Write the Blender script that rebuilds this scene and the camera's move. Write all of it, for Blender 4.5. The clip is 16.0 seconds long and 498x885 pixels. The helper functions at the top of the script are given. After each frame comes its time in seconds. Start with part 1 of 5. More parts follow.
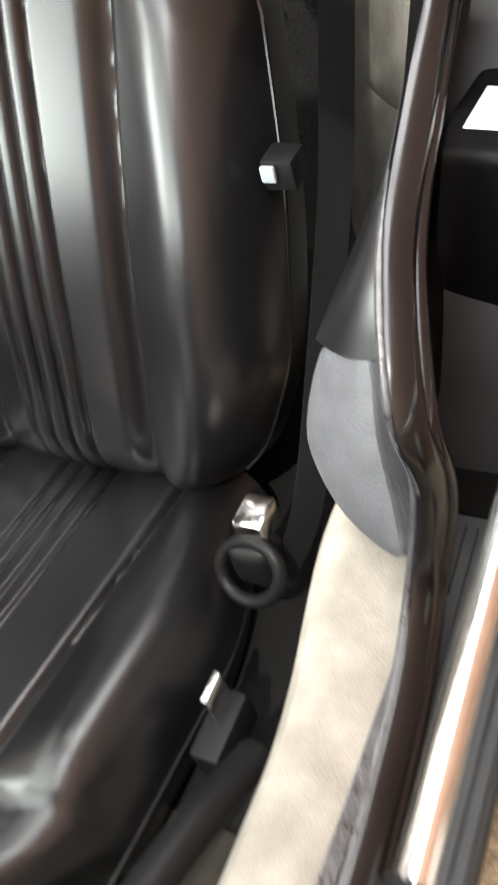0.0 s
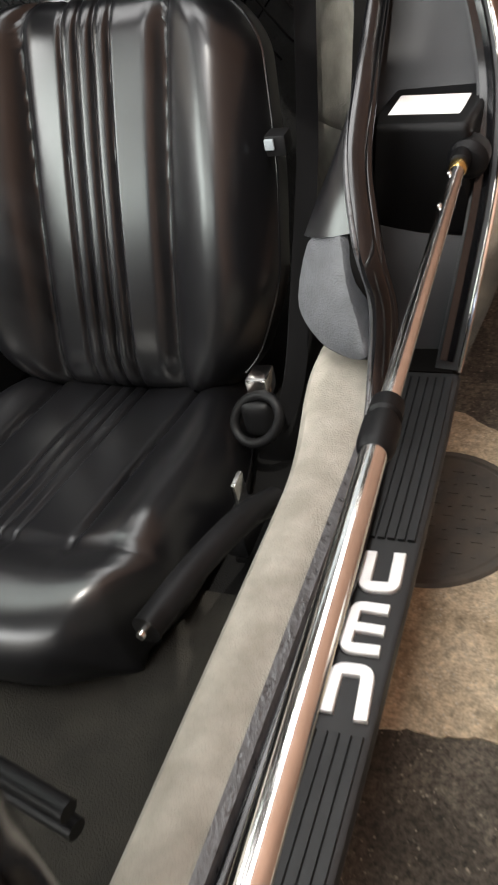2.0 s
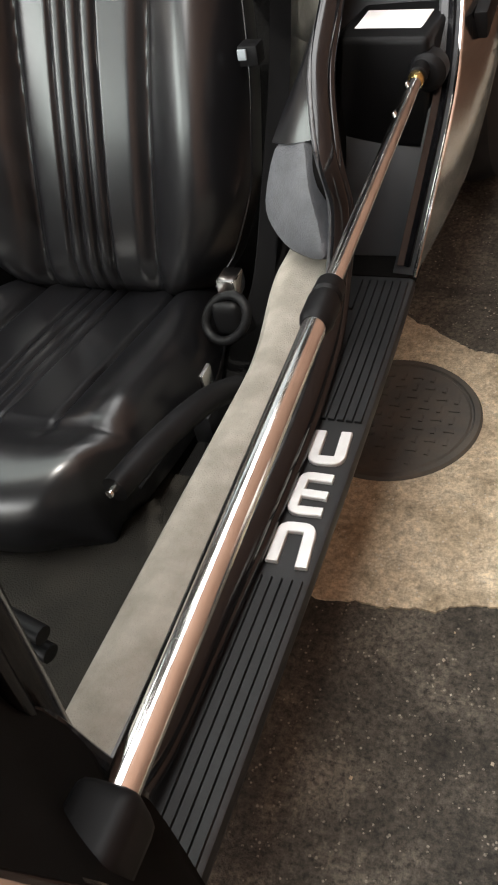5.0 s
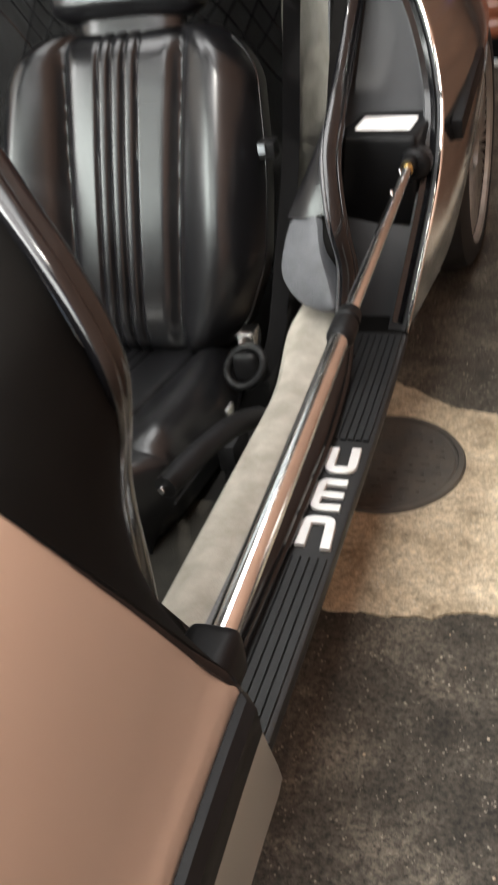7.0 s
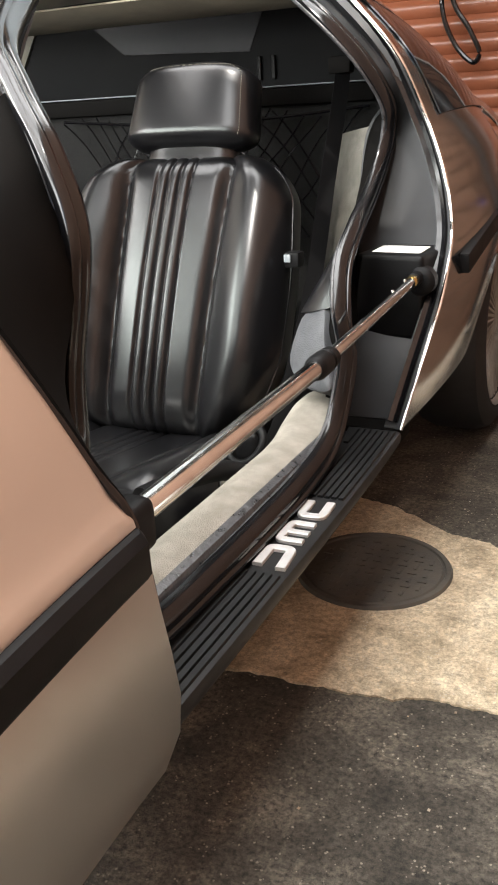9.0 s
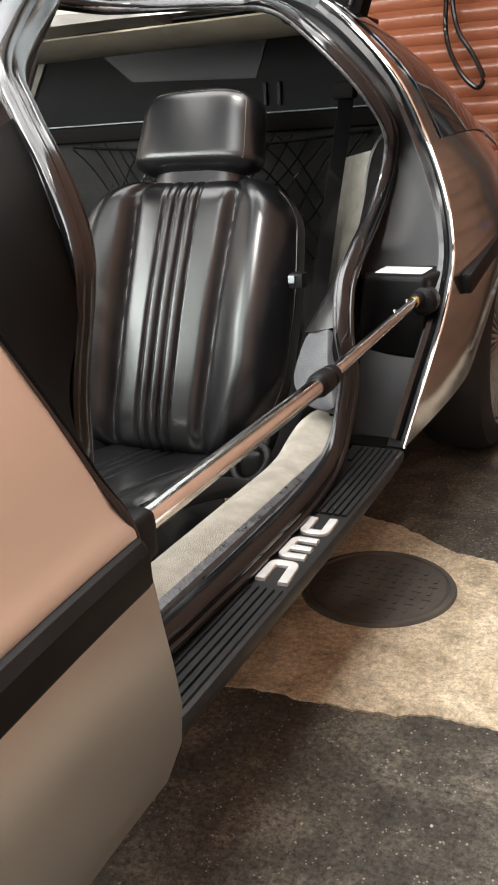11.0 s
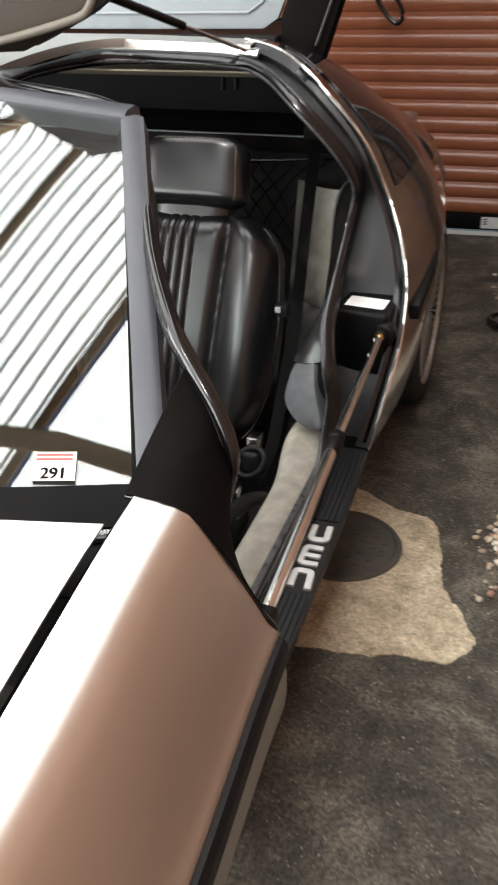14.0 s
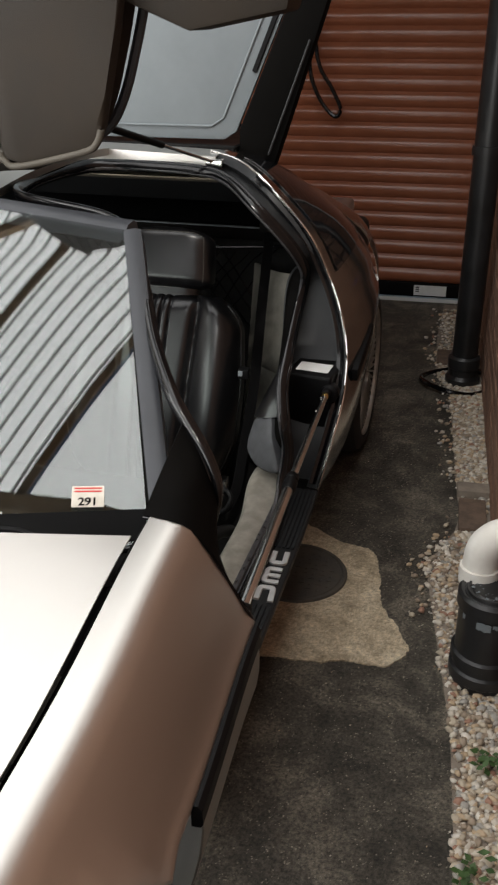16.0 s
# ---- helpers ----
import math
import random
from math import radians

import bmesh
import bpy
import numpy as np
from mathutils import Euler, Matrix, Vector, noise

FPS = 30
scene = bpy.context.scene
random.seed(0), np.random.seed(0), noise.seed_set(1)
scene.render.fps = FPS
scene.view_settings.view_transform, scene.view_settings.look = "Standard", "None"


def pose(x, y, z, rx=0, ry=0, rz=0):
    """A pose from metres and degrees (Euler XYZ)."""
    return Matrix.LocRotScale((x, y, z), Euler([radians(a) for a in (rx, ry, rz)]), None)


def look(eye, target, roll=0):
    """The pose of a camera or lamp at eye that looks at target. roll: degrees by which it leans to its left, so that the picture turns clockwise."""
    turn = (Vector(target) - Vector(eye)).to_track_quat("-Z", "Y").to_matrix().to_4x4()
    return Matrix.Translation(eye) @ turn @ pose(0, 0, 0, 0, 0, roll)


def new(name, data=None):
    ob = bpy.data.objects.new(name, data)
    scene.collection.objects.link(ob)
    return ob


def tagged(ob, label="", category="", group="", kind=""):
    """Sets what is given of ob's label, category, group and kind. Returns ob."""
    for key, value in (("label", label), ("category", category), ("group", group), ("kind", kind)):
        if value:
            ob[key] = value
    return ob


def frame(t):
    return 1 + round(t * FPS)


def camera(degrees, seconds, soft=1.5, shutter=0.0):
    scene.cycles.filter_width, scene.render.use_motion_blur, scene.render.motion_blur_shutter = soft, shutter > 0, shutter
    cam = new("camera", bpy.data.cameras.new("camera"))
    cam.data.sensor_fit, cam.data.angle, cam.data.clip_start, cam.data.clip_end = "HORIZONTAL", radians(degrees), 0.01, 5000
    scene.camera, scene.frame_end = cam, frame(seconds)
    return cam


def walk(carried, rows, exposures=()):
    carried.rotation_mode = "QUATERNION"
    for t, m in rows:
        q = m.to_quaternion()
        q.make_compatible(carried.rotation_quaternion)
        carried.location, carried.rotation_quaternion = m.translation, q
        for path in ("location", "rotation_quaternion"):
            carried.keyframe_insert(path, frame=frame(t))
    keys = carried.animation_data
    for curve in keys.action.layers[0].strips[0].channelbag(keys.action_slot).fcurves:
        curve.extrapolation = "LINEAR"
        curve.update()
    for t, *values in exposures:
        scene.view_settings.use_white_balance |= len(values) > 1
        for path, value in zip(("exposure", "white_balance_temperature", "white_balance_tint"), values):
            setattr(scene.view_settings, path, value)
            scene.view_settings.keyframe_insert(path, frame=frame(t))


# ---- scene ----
cam = camera(31.8, 16.0, soft=1.9, shutter=0.5)
METRES, EYE, TILT, LEAN, TURN = 3.0, 1.1, -48.0, 0.0, 25.6
PATH = [
    (0, (0.082, -0.459, 0.99), (-0.781, 0.609, -0.463), -20.1),
    (0.5, (0.179, -0.61, 0.983), (-0.726, 0.534, -0.385), -15.6),
    (1, (0.198, -0.703, 0.964), (-0.765, 0.495, -0.315), -17.5),
    (1.5, (0.199, -0.786, 0.982), (-0.647, 0.544, -0.25), -17.4),
    (2, (0.185, -0.96, 1.026), (-0.564, 0.417, -0.215), -14.1),
    (2.5, (0.207, -1.043, 1.064), (-0.45, 0.389, -0.168), -8.8),
    (3, (0.242, -1.078, 1.033), (-0.407, 0.32, -0.242), -10.0),
    (3.5, (0.253, -1.087, 1.058), (-0.482, 0.307, -0.174), -11.3),
    (4, (0.259, -1.052, 1.033), (-0.479, 0.295, -0.247), -13.5),
    (6.5, (0.263, -1.128, 1.039), (-0.431, 0.148, -0.336), -11.3),
    (7, (0.27, -1.292, 1.062), (-0.414, 0.189, -0.095), -10.3),
    (7.5, (0.285, -1.35, 0.988), (-0.479, 0.215, 0.003), -7.2),
    (8, (0.344, -1.405, 0.944), (-0.579, 0.131, 0.056), -10.6),
    (8.5, (0.393, -1.435, 0.886), (-0.459, 0.223, 0.161), -3.3),
    (9, (0.413, -1.439, 0.866), (-0.423, 0.235, 0.159), -3.2),
    (11.5, (0.428, -1.454, 0.864), (-0.435, 0.239, 0.238), -3.2),
    (12, (0.425, -1.454, 0.867), (-0.433, 0.25, 0.267), -2.8),
    (12.5, (0.43, -1.452, 0.872), (-0.444, 0.244, 0.272), -3.0),
    (13, (0.41, -1.471, 0.885), (-0.529, 0.183, 0.268), -2.9),
    (13.5, (0.413, -1.61, 1.138), (-0.344, 0.101, 0.433), -3.9),
    (14, (0.327, -1.772, 1.354), (-0.252, -0.132, 0.367), -1.4),
    (14.5, (0.359, -1.999, 1.431), (-0.054, -0.293, 0.472), -0.6),
    (15, (0.377, -2.105, 1.489), (-0.13, -0.421, 0.538), -1.9),
    (15.5, (0.377, -2.119, 1.501), (-0.137, -0.416, 0.587), -0.9),
    (16, (0.387, -2.12, 1.52), (-0.092, -0.39, 0.638), -0.1),
]
EXPOSURES = [(0.0, 1.4), (0.6, 0.85), (3.0, 0.55), (4.0, 0.45), (7.0, 0.7), (8.0, 0.9), (13.0, 0.9), (14.0, 0.1), (14.5, -0.2), (15.0, -0.8), (16.0, -1.15)]
walk(cam, [(t, look(eye, target, roll)) for t, eye, target, roll in PATH], exposures=EXPOSURES)

# ---- world, sun, exposure ----
world = bpy.data.worlds.new("sky")
scene.world = world
world.use_nodes = True
_nt = world.node_tree
_sky = _nt.nodes.new("ShaderNodeTexSky")
_sky.sky_type, _sky.sun_disc = "NISHITA", False
_sky.sun_elevation, _sky.sun_rotation = radians(52), radians(205)
_nt.links.new(_sky.outputs[0], _nt.nodes["Background"].inputs[0])
_nt.nodes["Background"].inputs[1].default_value = 0.14
_sun = bpy.data.lights.new("sun", "SUN")
_sun.energy, _sun.angle, _sun.color = 2.5, radians(0.6), (1.0, 0.95, 0.87)
sun = new("sun", _sun)
sun.matrix_world = look((2.0, -5.0, 8.0), (0.0, 0.0, 0.0))

# translucent roof over the car: an area lamp in its plane stands in for the sky above
_roof = bpy.data.lights.new("rooflight", "AREA")
_roof.shape, _roof.size, _roof.size_y, _roof.energy, _roof.color = "RECTANGLE", 2.4, 4.8, 270.0, (1.0, 0.985, 0.96)
rooflight = new("rooflight", _roof)
rooflight.matrix_world = pose(-1.70, -1.9, 2.53)
# the gap of sky over the passage
_gap = bpy.data.lights.new("passage_sky", "AREA")
_gap.shape, _gap.size, _gap.size_y, _gap.energy, _gap.color = "RECTANGLE", 0.85, 4.0, 70.0, (1.0, 0.985, 0.95)
passage_sky = new("passage_sky", _gap)
passage_sky.matrix_world = pose(-0.02, -0.7, 2.53)
# the open end of the yard, ahead of the car's nose
_end = bpy.data.lights.new("yard_mouth", "AREA")
_end.shape, _end.size, _end.size_y, _end.energy, _end.color = "RECTANGLE", 3.1, 1.9, 200.0, (1.0, 0.985, 0.95)
yard_mouth = new("yard_mouth", _end)
yard_mouth.matrix_world = look((-1.45, -4.6, 1.55), (-1.45, 0.0, 1.55))

# added lamp ahead of the far wall, brightening the seat's leather
_side = bpy.data.lights.new("side_fill", "AREA")
_side.shape, _side.size, _side.size_y, _side.energy, _side.color = "RECTANGLE", 3.4, 1.8, 320.0, (1.0, 0.985, 0.95)
side_fill = new("side_fill", _side)
side_fill.matrix_world = look((-3.05, -2.85, 1.60), (0.0, -2.85, 1.60))

# ---- materials ----


def mat(name, base, dark=None, rough=0.5, rough2=None, metal=0.0, scale=8.0, fine=120.0, bump=0.1, stretch=(1, 1, 1),
        coat=0.0, spec=0.5, aniso=0.0, sheen=0.0, mixpos=(0.35, 0.65), dist=0.004, vary=0.0, voro=False):
    """A surface with large stains and a fine grain, at real size in metres."""
    m = bpy.data.materials.new(name)
    m.use_nodes = True
    nt = m.node_tree
    b = nt.nodes["Principled BSDF"]
    tc = nt.nodes.new("ShaderNodeTexCoord")
    mp = nt.nodes.new("ShaderNodeMapping")
    mp.inputs["Scale"].default_value = stretch
    nt.links.new(tc.outputs["Object"], mp.inputs[0])
    n1 = nt.nodes.new("ShaderNodeTexNoise")
    n1.inputs["Scale"].default_value, n1.inputs["Detail"].default_value, n1.inputs["Roughness"].default_value = scale, 6, 0.6
    nt.links.new(mp.outputs[0], n1.inputs[0])
    ramp = nt.nodes.new("ShaderNodeValToRGB")
    dark = dark or tuple(c * 0.75 for c in base)
    ramp.color_ramp.elements[0].position, ramp.color_ramp.elements[1].position = mixpos
    ramp.color_ramp.elements[0].color, ramp.color_ramp.elements[1].color = (*dark, 1), (*base, 1)
    nt.links.new(n1.outputs[0], ramp.inputs[0])
    col = ramp.outputs[0]
    if vary:
        oi = nt.nodes.new("ShaderNodeObjectInfo")
        hs = nt.nodes.new("ShaderNodeHueSaturation")
        mr = nt.nodes.new("ShaderNodeMapRange")
        mr.inputs[3].default_value, mr.inputs[4].default_value = 1 - vary, 1 + vary
        nt.links.new(oi.outputs["Random"], mr.inputs[0])
        nt.links.new(mr.outputs[0], hs.inputs["Value"])
        nt.links.new(col, hs.inputs["Color"])
        col = hs.outputs[0]
    nt.links.new(col, b.inputs["Base Color"])
    if voro:
        n2 = nt.nodes.new("ShaderNodeTexVoronoi")
        n2.inputs["Scale"].default_value = fine
        fac = n2.outputs["Distance"]
    else:
        n2 = nt.nodes.new("ShaderNodeTexNoise")
        n2.inputs["Scale"].default_value, n2.inputs["Detail"].default_value = fine, 4
        fac = n2.outputs[0]
    nt.links.new(mp.outputs[0], n2.inputs[0])
    if rough2 is not None:
        mr = nt.nodes.new("ShaderNodeMapRange")
        mr.inputs[1].default_value, mr.inputs[2].default_value = 0.35, 0.65
        mr.inputs[3].default_value, mr.inputs[4].default_value = rough, rough2
        nt.links.new(n1.outputs[0], mr.inputs[0])
        nt.links.new(mr.outputs[0], b.inputs["Roughness"])
    else:
        b.inputs["Roughness"].default_value = rough
    if not bump:
        fac = None
    bp = nt.nodes.new("ShaderNodeBump")
    bp.inputs["Strength"].default_value, bp.inputs["Distance"].default_value = bump, dist
    if fac:
        nt.links.new(fac, bp.inputs["Height"])
        nt.links.new(bp.outputs[0], b.inputs["Normal"])
    b.inputs["Metallic"].default_value = metal
    b.inputs["Coat Weight"].default_value = coat
    b.inputs["Coat Roughness"].default_value = 0.12
    b.inputs["Specular IOR Level"].default_value = spec
    b.inputs["Anisotropic"].default_value = aniso
    b.inputs["Sheen Weight"].default_value = sheen
    return m


LEATHER = mat("black_leather", (0.0035, 0.0035, 0.004), (0.0034, 0.0034, 0.0039), rough=0.28, rough2=0.29, scale=2.5, bump=0, spec=0.5)
RUBBER = mat("black_rubber", (0.0045, 0.0045, 0.005), (0.003, 0.003, 0.0035), rough=0.13, rough2=0.22, scale=16, fine=300, bump=0.03, dist=0.001, spec=0.42)
PLASTIC = mat("black_plastic", (0.0045, 0.0045, 0.005), (0.0035, 0.0035, 0.0035), rough=0.42, rough2=0.5, scale=12, fine=600, bump=0.06, dist=0.001, spec=0.12)
GREYPLASTIC = mat("dark_grey_plastic", (0.020, 0.021, 0.0225), (0.015, 0.016, 0.017), rough=0.42, rough2=0.5, scale=9, fine=700, bump=0.06, dist=0.001, spec=0.3)
STEPPLASTIC = mat("sill_plastic", (0.0075, 0.008, 0.0085), (0.0055, 0.0058, 0.006), rough=0.42, rough2=0.52, scale=16, fine=500, bump=0.06, dist=0.001, spec=0.32)
STEEL = mat("brushed_stainless_steel", (0.55, 0.53, 0.50), (0.53, 0.51, 0.48), rough=0.33, rough2=0.37, metal=1.0, scale=2.5, bump=0)
STEELSHINE = mat("polished_stainless_steel", (0.46, 0.445, 0.42), (0.44, 0.425, 0.40), rough=0.13, rough2=0.17, metal=1.0, scale=2.5, bump=0)
CHROME = mat("chrome", (0.78, 0.77, 0.75), (0.7, 0.69, 0.67), rough=0.10, rough2=0.18, metal=1.0, scale=30, fine=200, bump=0.01, dist=0.001)
SILVER = mat("silver_paint", (0.70, 0.70, 0.69), (0.62, 0.62, 0.61), rough=0.36, rough2=0.42, metal=0.5, scale=40, fine=300, bump=0.03, dist=0.001)
BEIGE = mat("beige_carpet", (0.25, 0.232, 0.198), (0.17, 0.155, 0.128), rough=0.95, scale=22, fine=520, bump=0.5, dist=0.003)
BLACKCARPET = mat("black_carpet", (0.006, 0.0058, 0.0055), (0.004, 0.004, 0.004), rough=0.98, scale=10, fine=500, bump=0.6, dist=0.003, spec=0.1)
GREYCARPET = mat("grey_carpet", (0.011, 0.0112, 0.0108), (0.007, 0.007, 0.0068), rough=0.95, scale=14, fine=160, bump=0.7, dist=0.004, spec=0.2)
# beige carpet, its colour darkened to carry the footwell's shade
FOOTCARPET = mat("shaded_footwell_carpet", (0.020, 0.018, 0.0145), (0.012, 0.011, 0.009), rough=0.95, scale=14, fine=400, bump=0.6, dist=0.004, spec=0.15)
PADCLOTH = mat("grey_vinyl_pad", (0.058, 0.061, 0.066), (0.04, 0.042, 0.046), rough=0.55, scale=40, fine=380, bump=0.6, dist=0.0025, spec=0.4)
SIDECLOTH = mat("beige_side_trim", (0.14, 0.133, 0.112), (0.08, 0.076, 0.063), rough=0.9, scale=16, fine=300, bump=0.4, dist=0.003)
WEBBING = mat("black_webbing", (0.006, 0.006, 0.0063), rough=0.8, spec=0.06, scale=20, fine=900, bump=0.3, dist=0.001, stretch=(1, 1, 0.2))


def concrete(name, tones, speck, scale, bump, grain=(0.3, 1.65)):
    """Mottled concrete: blotches, finer stains, exposed grit."""
    m = bpy.data.materials.new(name)
    m.use_nodes = True
    nt = m.node_tree
    b = nt.nodes["Principled BSDF"]
    tc = nt.nodes.new("ShaderNodeTexCoord")
    def tex(kind, sc, **kw):
        n = nt.nodes.new(kind)
        n.inputs["Scale"].default_value = sc
        for k, v in kw.items():
            n.inputs[k].default_value = v
        nt.links.new(tc.outputs["Object"], n.inputs["Vector"])
        return n
    big = tex("ShaderNodeTexNoise", scale, Detail=12, Roughness=0.74, Distortion=0.5)
    rp = nt.nodes.new("ShaderNodeValToRGB")
    el = rp.color_ramp.elements
    el[0].position, el[1].position = 0.38, 0.64
    el[0].color, el[1].color = (*tones[0], 1), (*tones[2], 1)
    mid = el.new(0.5)
    mid.color = (*tones[1], 1)
    nt.links.new(big.outputs[0], rp.inputs[0])
    vo = tex("ShaderNodeTexVoronoi", 120, Randomness=1.0)
    gate = tex("ShaderNodeTexNoise", 40, Detail=3)
    cut = nt.nodes.new("ShaderNodeMath")
    cut.operation = "LESS_THAN"
    cut.inputs[1].default_value = 0.22
    nt.links.new(vo.outputs["Distance"], cut.inputs[0])
    g2 = nt.nodes.new("ShaderNodeMath")
    g2.operation = "GREATER_THAN"
    g2.inputs[1].default_value = 0.52
    nt.links.new(gate.outputs[0], g2.inputs[0])
    mu = nt.nodes.new("ShaderNodeMath")
    mu.operation = "MULTIPLY"
    nt.links.new(cut.outputs[0], mu.inputs[0])
    nt.links.new(g2.outputs[0], mu.inputs[1])
    mx = nt.nodes.new("ShaderNodeMix")
    mx.data_type = "RGBA"
    mx.inputs[7].default_value = (*speck, 1)
    nt.links.new(mu.outputs[0], mx.inputs[0])
    nt.links.new(rp.outputs[0], mx.inputs[6])
    fine = tex("ShaderNodeTexNoise", 110, Detail=6, Roughness=0.8)
    gr = nt.nodes.new("ShaderNodeMapRange")
    gr.inputs[1].default_value, gr.inputs[2].default_value, gr.inputs[3].default_value, gr.inputs[4].default_value = 0.36, 0.64, *grain
    nt.links.new(fine.outputs[0], gr.inputs[0])
    hv = nt.nodes.new("ShaderNodeHueSaturation")
    nt.links.new(gr.outputs[0], hv.inputs["Value"])
    nt.links.new(mx.outputs[2], hv.inputs["Color"])
    nt.links.new(hv.outputs[0], b.inputs["Base Color"])
    ad = nt.nodes.new("ShaderNodeMath")
    ad.operation = "ADD"
    nt.links.new(fine.outputs[0], ad.inputs[0])
    nt.links.new(big.outputs[0], ad.inputs[1])
    bp = nt.nodes.new("ShaderNodeBump")
    bp.inputs["Strength"].default_value, bp.inputs["Distance"].default_value = bump, 0.008
    nt.links.new(ad.outputs[0], bp.inputs["Height"])
    nt.links.new(bp.outputs[0], b.inputs["Normal"])
    mr = nt.nodes.new("ShaderNodeMapRange")
    mr.inputs[3].default_value, mr.inputs[4].default_value = 0.5, 0.9
    nt.links.new(big.outputs[0], mr.inputs[0])
    nt.links.new(mr.outputs[0], b.inputs["Roughness"])
    return m


CONCRETE = concrete("worn_dark_concrete", ((0.034, 0.030, 0.023), (0.080, 0.070, 0.054), (0.19, 0.165, 0.128)), (0.27, 0.24, 0.19), 5.5, 1.0, (0.2, 1.95))
SCREED = concrete("pale_cement_patch", ((0.36, 0.285, 0.185), (0.56, 0.46, 0.315), (0.72, 0.62, 0.45)), (0.60, 0.53, 0.41), 9.0, 0.8, (0.55, 1.4))
IRON = mat("worn_cast_iron", (0.085, 0.075, 0.06), (0.045, 0.042, 0.037), rough=0.55, rough2=0.75, scale=18, fine=160, bump=0.4, dist=0.003)
BRICK = mat("red_brick", (0.29, 0.163, 0.108), (0.21, 0.115, 0.076), rough=0.85, scale=30, fine=180, bump=0.5, dist=0.004, vary=0.18)
MORTAR = mat("mortar", (0.27, 0.20, 0.155), (0.19, 0.14, 0.11), rough=0.95, scale=20, fine=200, bump=0.6, dist=0.004)
SHUTTER = mat("brown_painted_slat", (0.34, 0.118, 0.060), (0.29, 0.098, 0.050), rough=0.25, rough2=0.26, scale=6, fine=200, bump=0, spec=0.5)
PIPEBLACK = mat("black_pipe", (0.018, 0.018, 0.019), (0.012, 0.012, 0.012), rough=0.3, rough2=0.45, scale=10, fine=90, bump=0.06, dist=0.003)
PIPEWHITE = mat("white_pipe", (0.78, 0.76, 0.71), (0.66, 0.63, 0.57), rough=0.35, rough2=0.45, scale=12, fine=90, bump=0.03, dist=0.002)
STONE = mat("river_gravel", (0.42, 0.36, 0.28), (0.17, 0.12, 0.085), rough=0.75, scale=38, fine=300, bump=0.3, dist=0.002, mixpos=(0.40, 0.62))
_b = STONE.node_tree.nodes["Principled BSDF"]
_geo, _mixed = STONE.node_tree.nodes.new("ShaderNodeNewGeometry"), STONE.node_tree.nodes.new("ShaderNodeValToRGB")
_mixed.color_ramp.interpolation = "CONSTANT"
for _i, (_p, _c) in enumerate(((0.0, (0.48, 0.41, 0.31)), (0.2, (0.60, 0.54, 0.45)), (0.38, (0.33, 0.26, 0.19)), (0.55, (0.50, 0.38, 0.25)), (0.7, (0.38, 0.36, 0.32)), (0.84, (0.68, 0.63, 0.55)), (0.96, (0.34, 0.19, 0.13)))):
    _e = _mixed.color_ramp.elements[_i] if _i < 2 else _mixed.color_ramp.elements.new(_p)
    _e.position, _e.color = _p, (*_c, 1)
STONE.node_tree.links.new(_geo.outputs["Random Per Island"], _mixed.inputs[0])
STONE.node_tree.links.new(_mixed.outputs[0], _b.inputs["Base Color"])
MUDBRICK = mat("muddy_brick", (0.17, 0.115, 0.082), (0.10, 0.072, 0.052), rough=0.9, scale=22, fine=150, bump=0.6, dist=0.004)
BLOCK = mat("concrete_block", (0.30, 0.25, 0.20), (0.2, 0.165, 0.13), rough=0.9, scale=20, fine=150, bump=0.6, dist=0.004)
TYRE = mat("tyre_rubber", (0.02, 0.02, 0.02), (0.014, 0.014, 0.014), rough=0.7, scale=20, fine=200, bump=0.2, dist=0.002)
ALLOY = mat("grey_alloy", (0.52, 0.49, 0.44), (0.36, 0.34, 0.31), rough=0.4, metal=0.6, scale=20, fine=200, bump=0.05, dist=0.001)
LIDGREY = mat("pale_grey_panel", (0.18, 0.203, 0.216), (0.153, 0.175, 0.187), rough=0.5, rough2=0.6, scale=5, fine=300, bump=0.04, dist=0.001, spec=0.3)
DOORTRIM = mat("dark_grey_door_lining", (0.021, 0.0155, 0.0105), (0.015, 0.011, 0.0075), rough=0.6, rough2=0.7, scale=7, fine=400, bump=0.2, dist=0.002, spec=0.2)
DOORRIM = mat("beige_door_rim", (0.07, 0.061, 0.048), (0.05, 0.044, 0.034), rough=0.55, scale=9, fine=300, bump=0.1, dist=0.001, spec=0.3)
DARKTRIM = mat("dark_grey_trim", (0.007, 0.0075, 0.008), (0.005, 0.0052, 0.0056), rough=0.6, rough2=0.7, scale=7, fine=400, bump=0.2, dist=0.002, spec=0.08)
REARSHEEN = mat("rear_glass_reflection", (0.016, 0.0175, 0.02), (0.011, 0.012, 0.014), rough=0.4, rough2=0.5, scale=5, fine=300, bump=0.02, dist=0.001, spec=0.15)
GREYPAINT = mat("grey_frame_paint", (0.032, 0.034, 0.039), (0.026, 0.028, 0.032), rough=0.35, rough2=0.42, scale=9, fine=300, bump=0.03, dist=0.001, spec=0.3)
FOIL = mat("crinkled_seal_lining", (0.05, 0.051, 0.054), (0.02, 0.02, 0.021), rough=0.26, rough2=0.45, scale=70, fine=170, bump=0.5, dist=0.002, stretch=(1, 1, 1.6), spec=0.6)
QGLASS = mat("dark_side_glass", (0.006, 0.006, 0.0065), rough=0.05, spec=0.7, bump=0)
JAMB = mat("dark_painted_jamb", (0.004, 0.0037, 0.0034), (0.003, 0.0028, 0.0026), rough=0.65, rough2=0.7, scale=9, fine=200, bump=0.03, dist=0.001, spec=0.03)
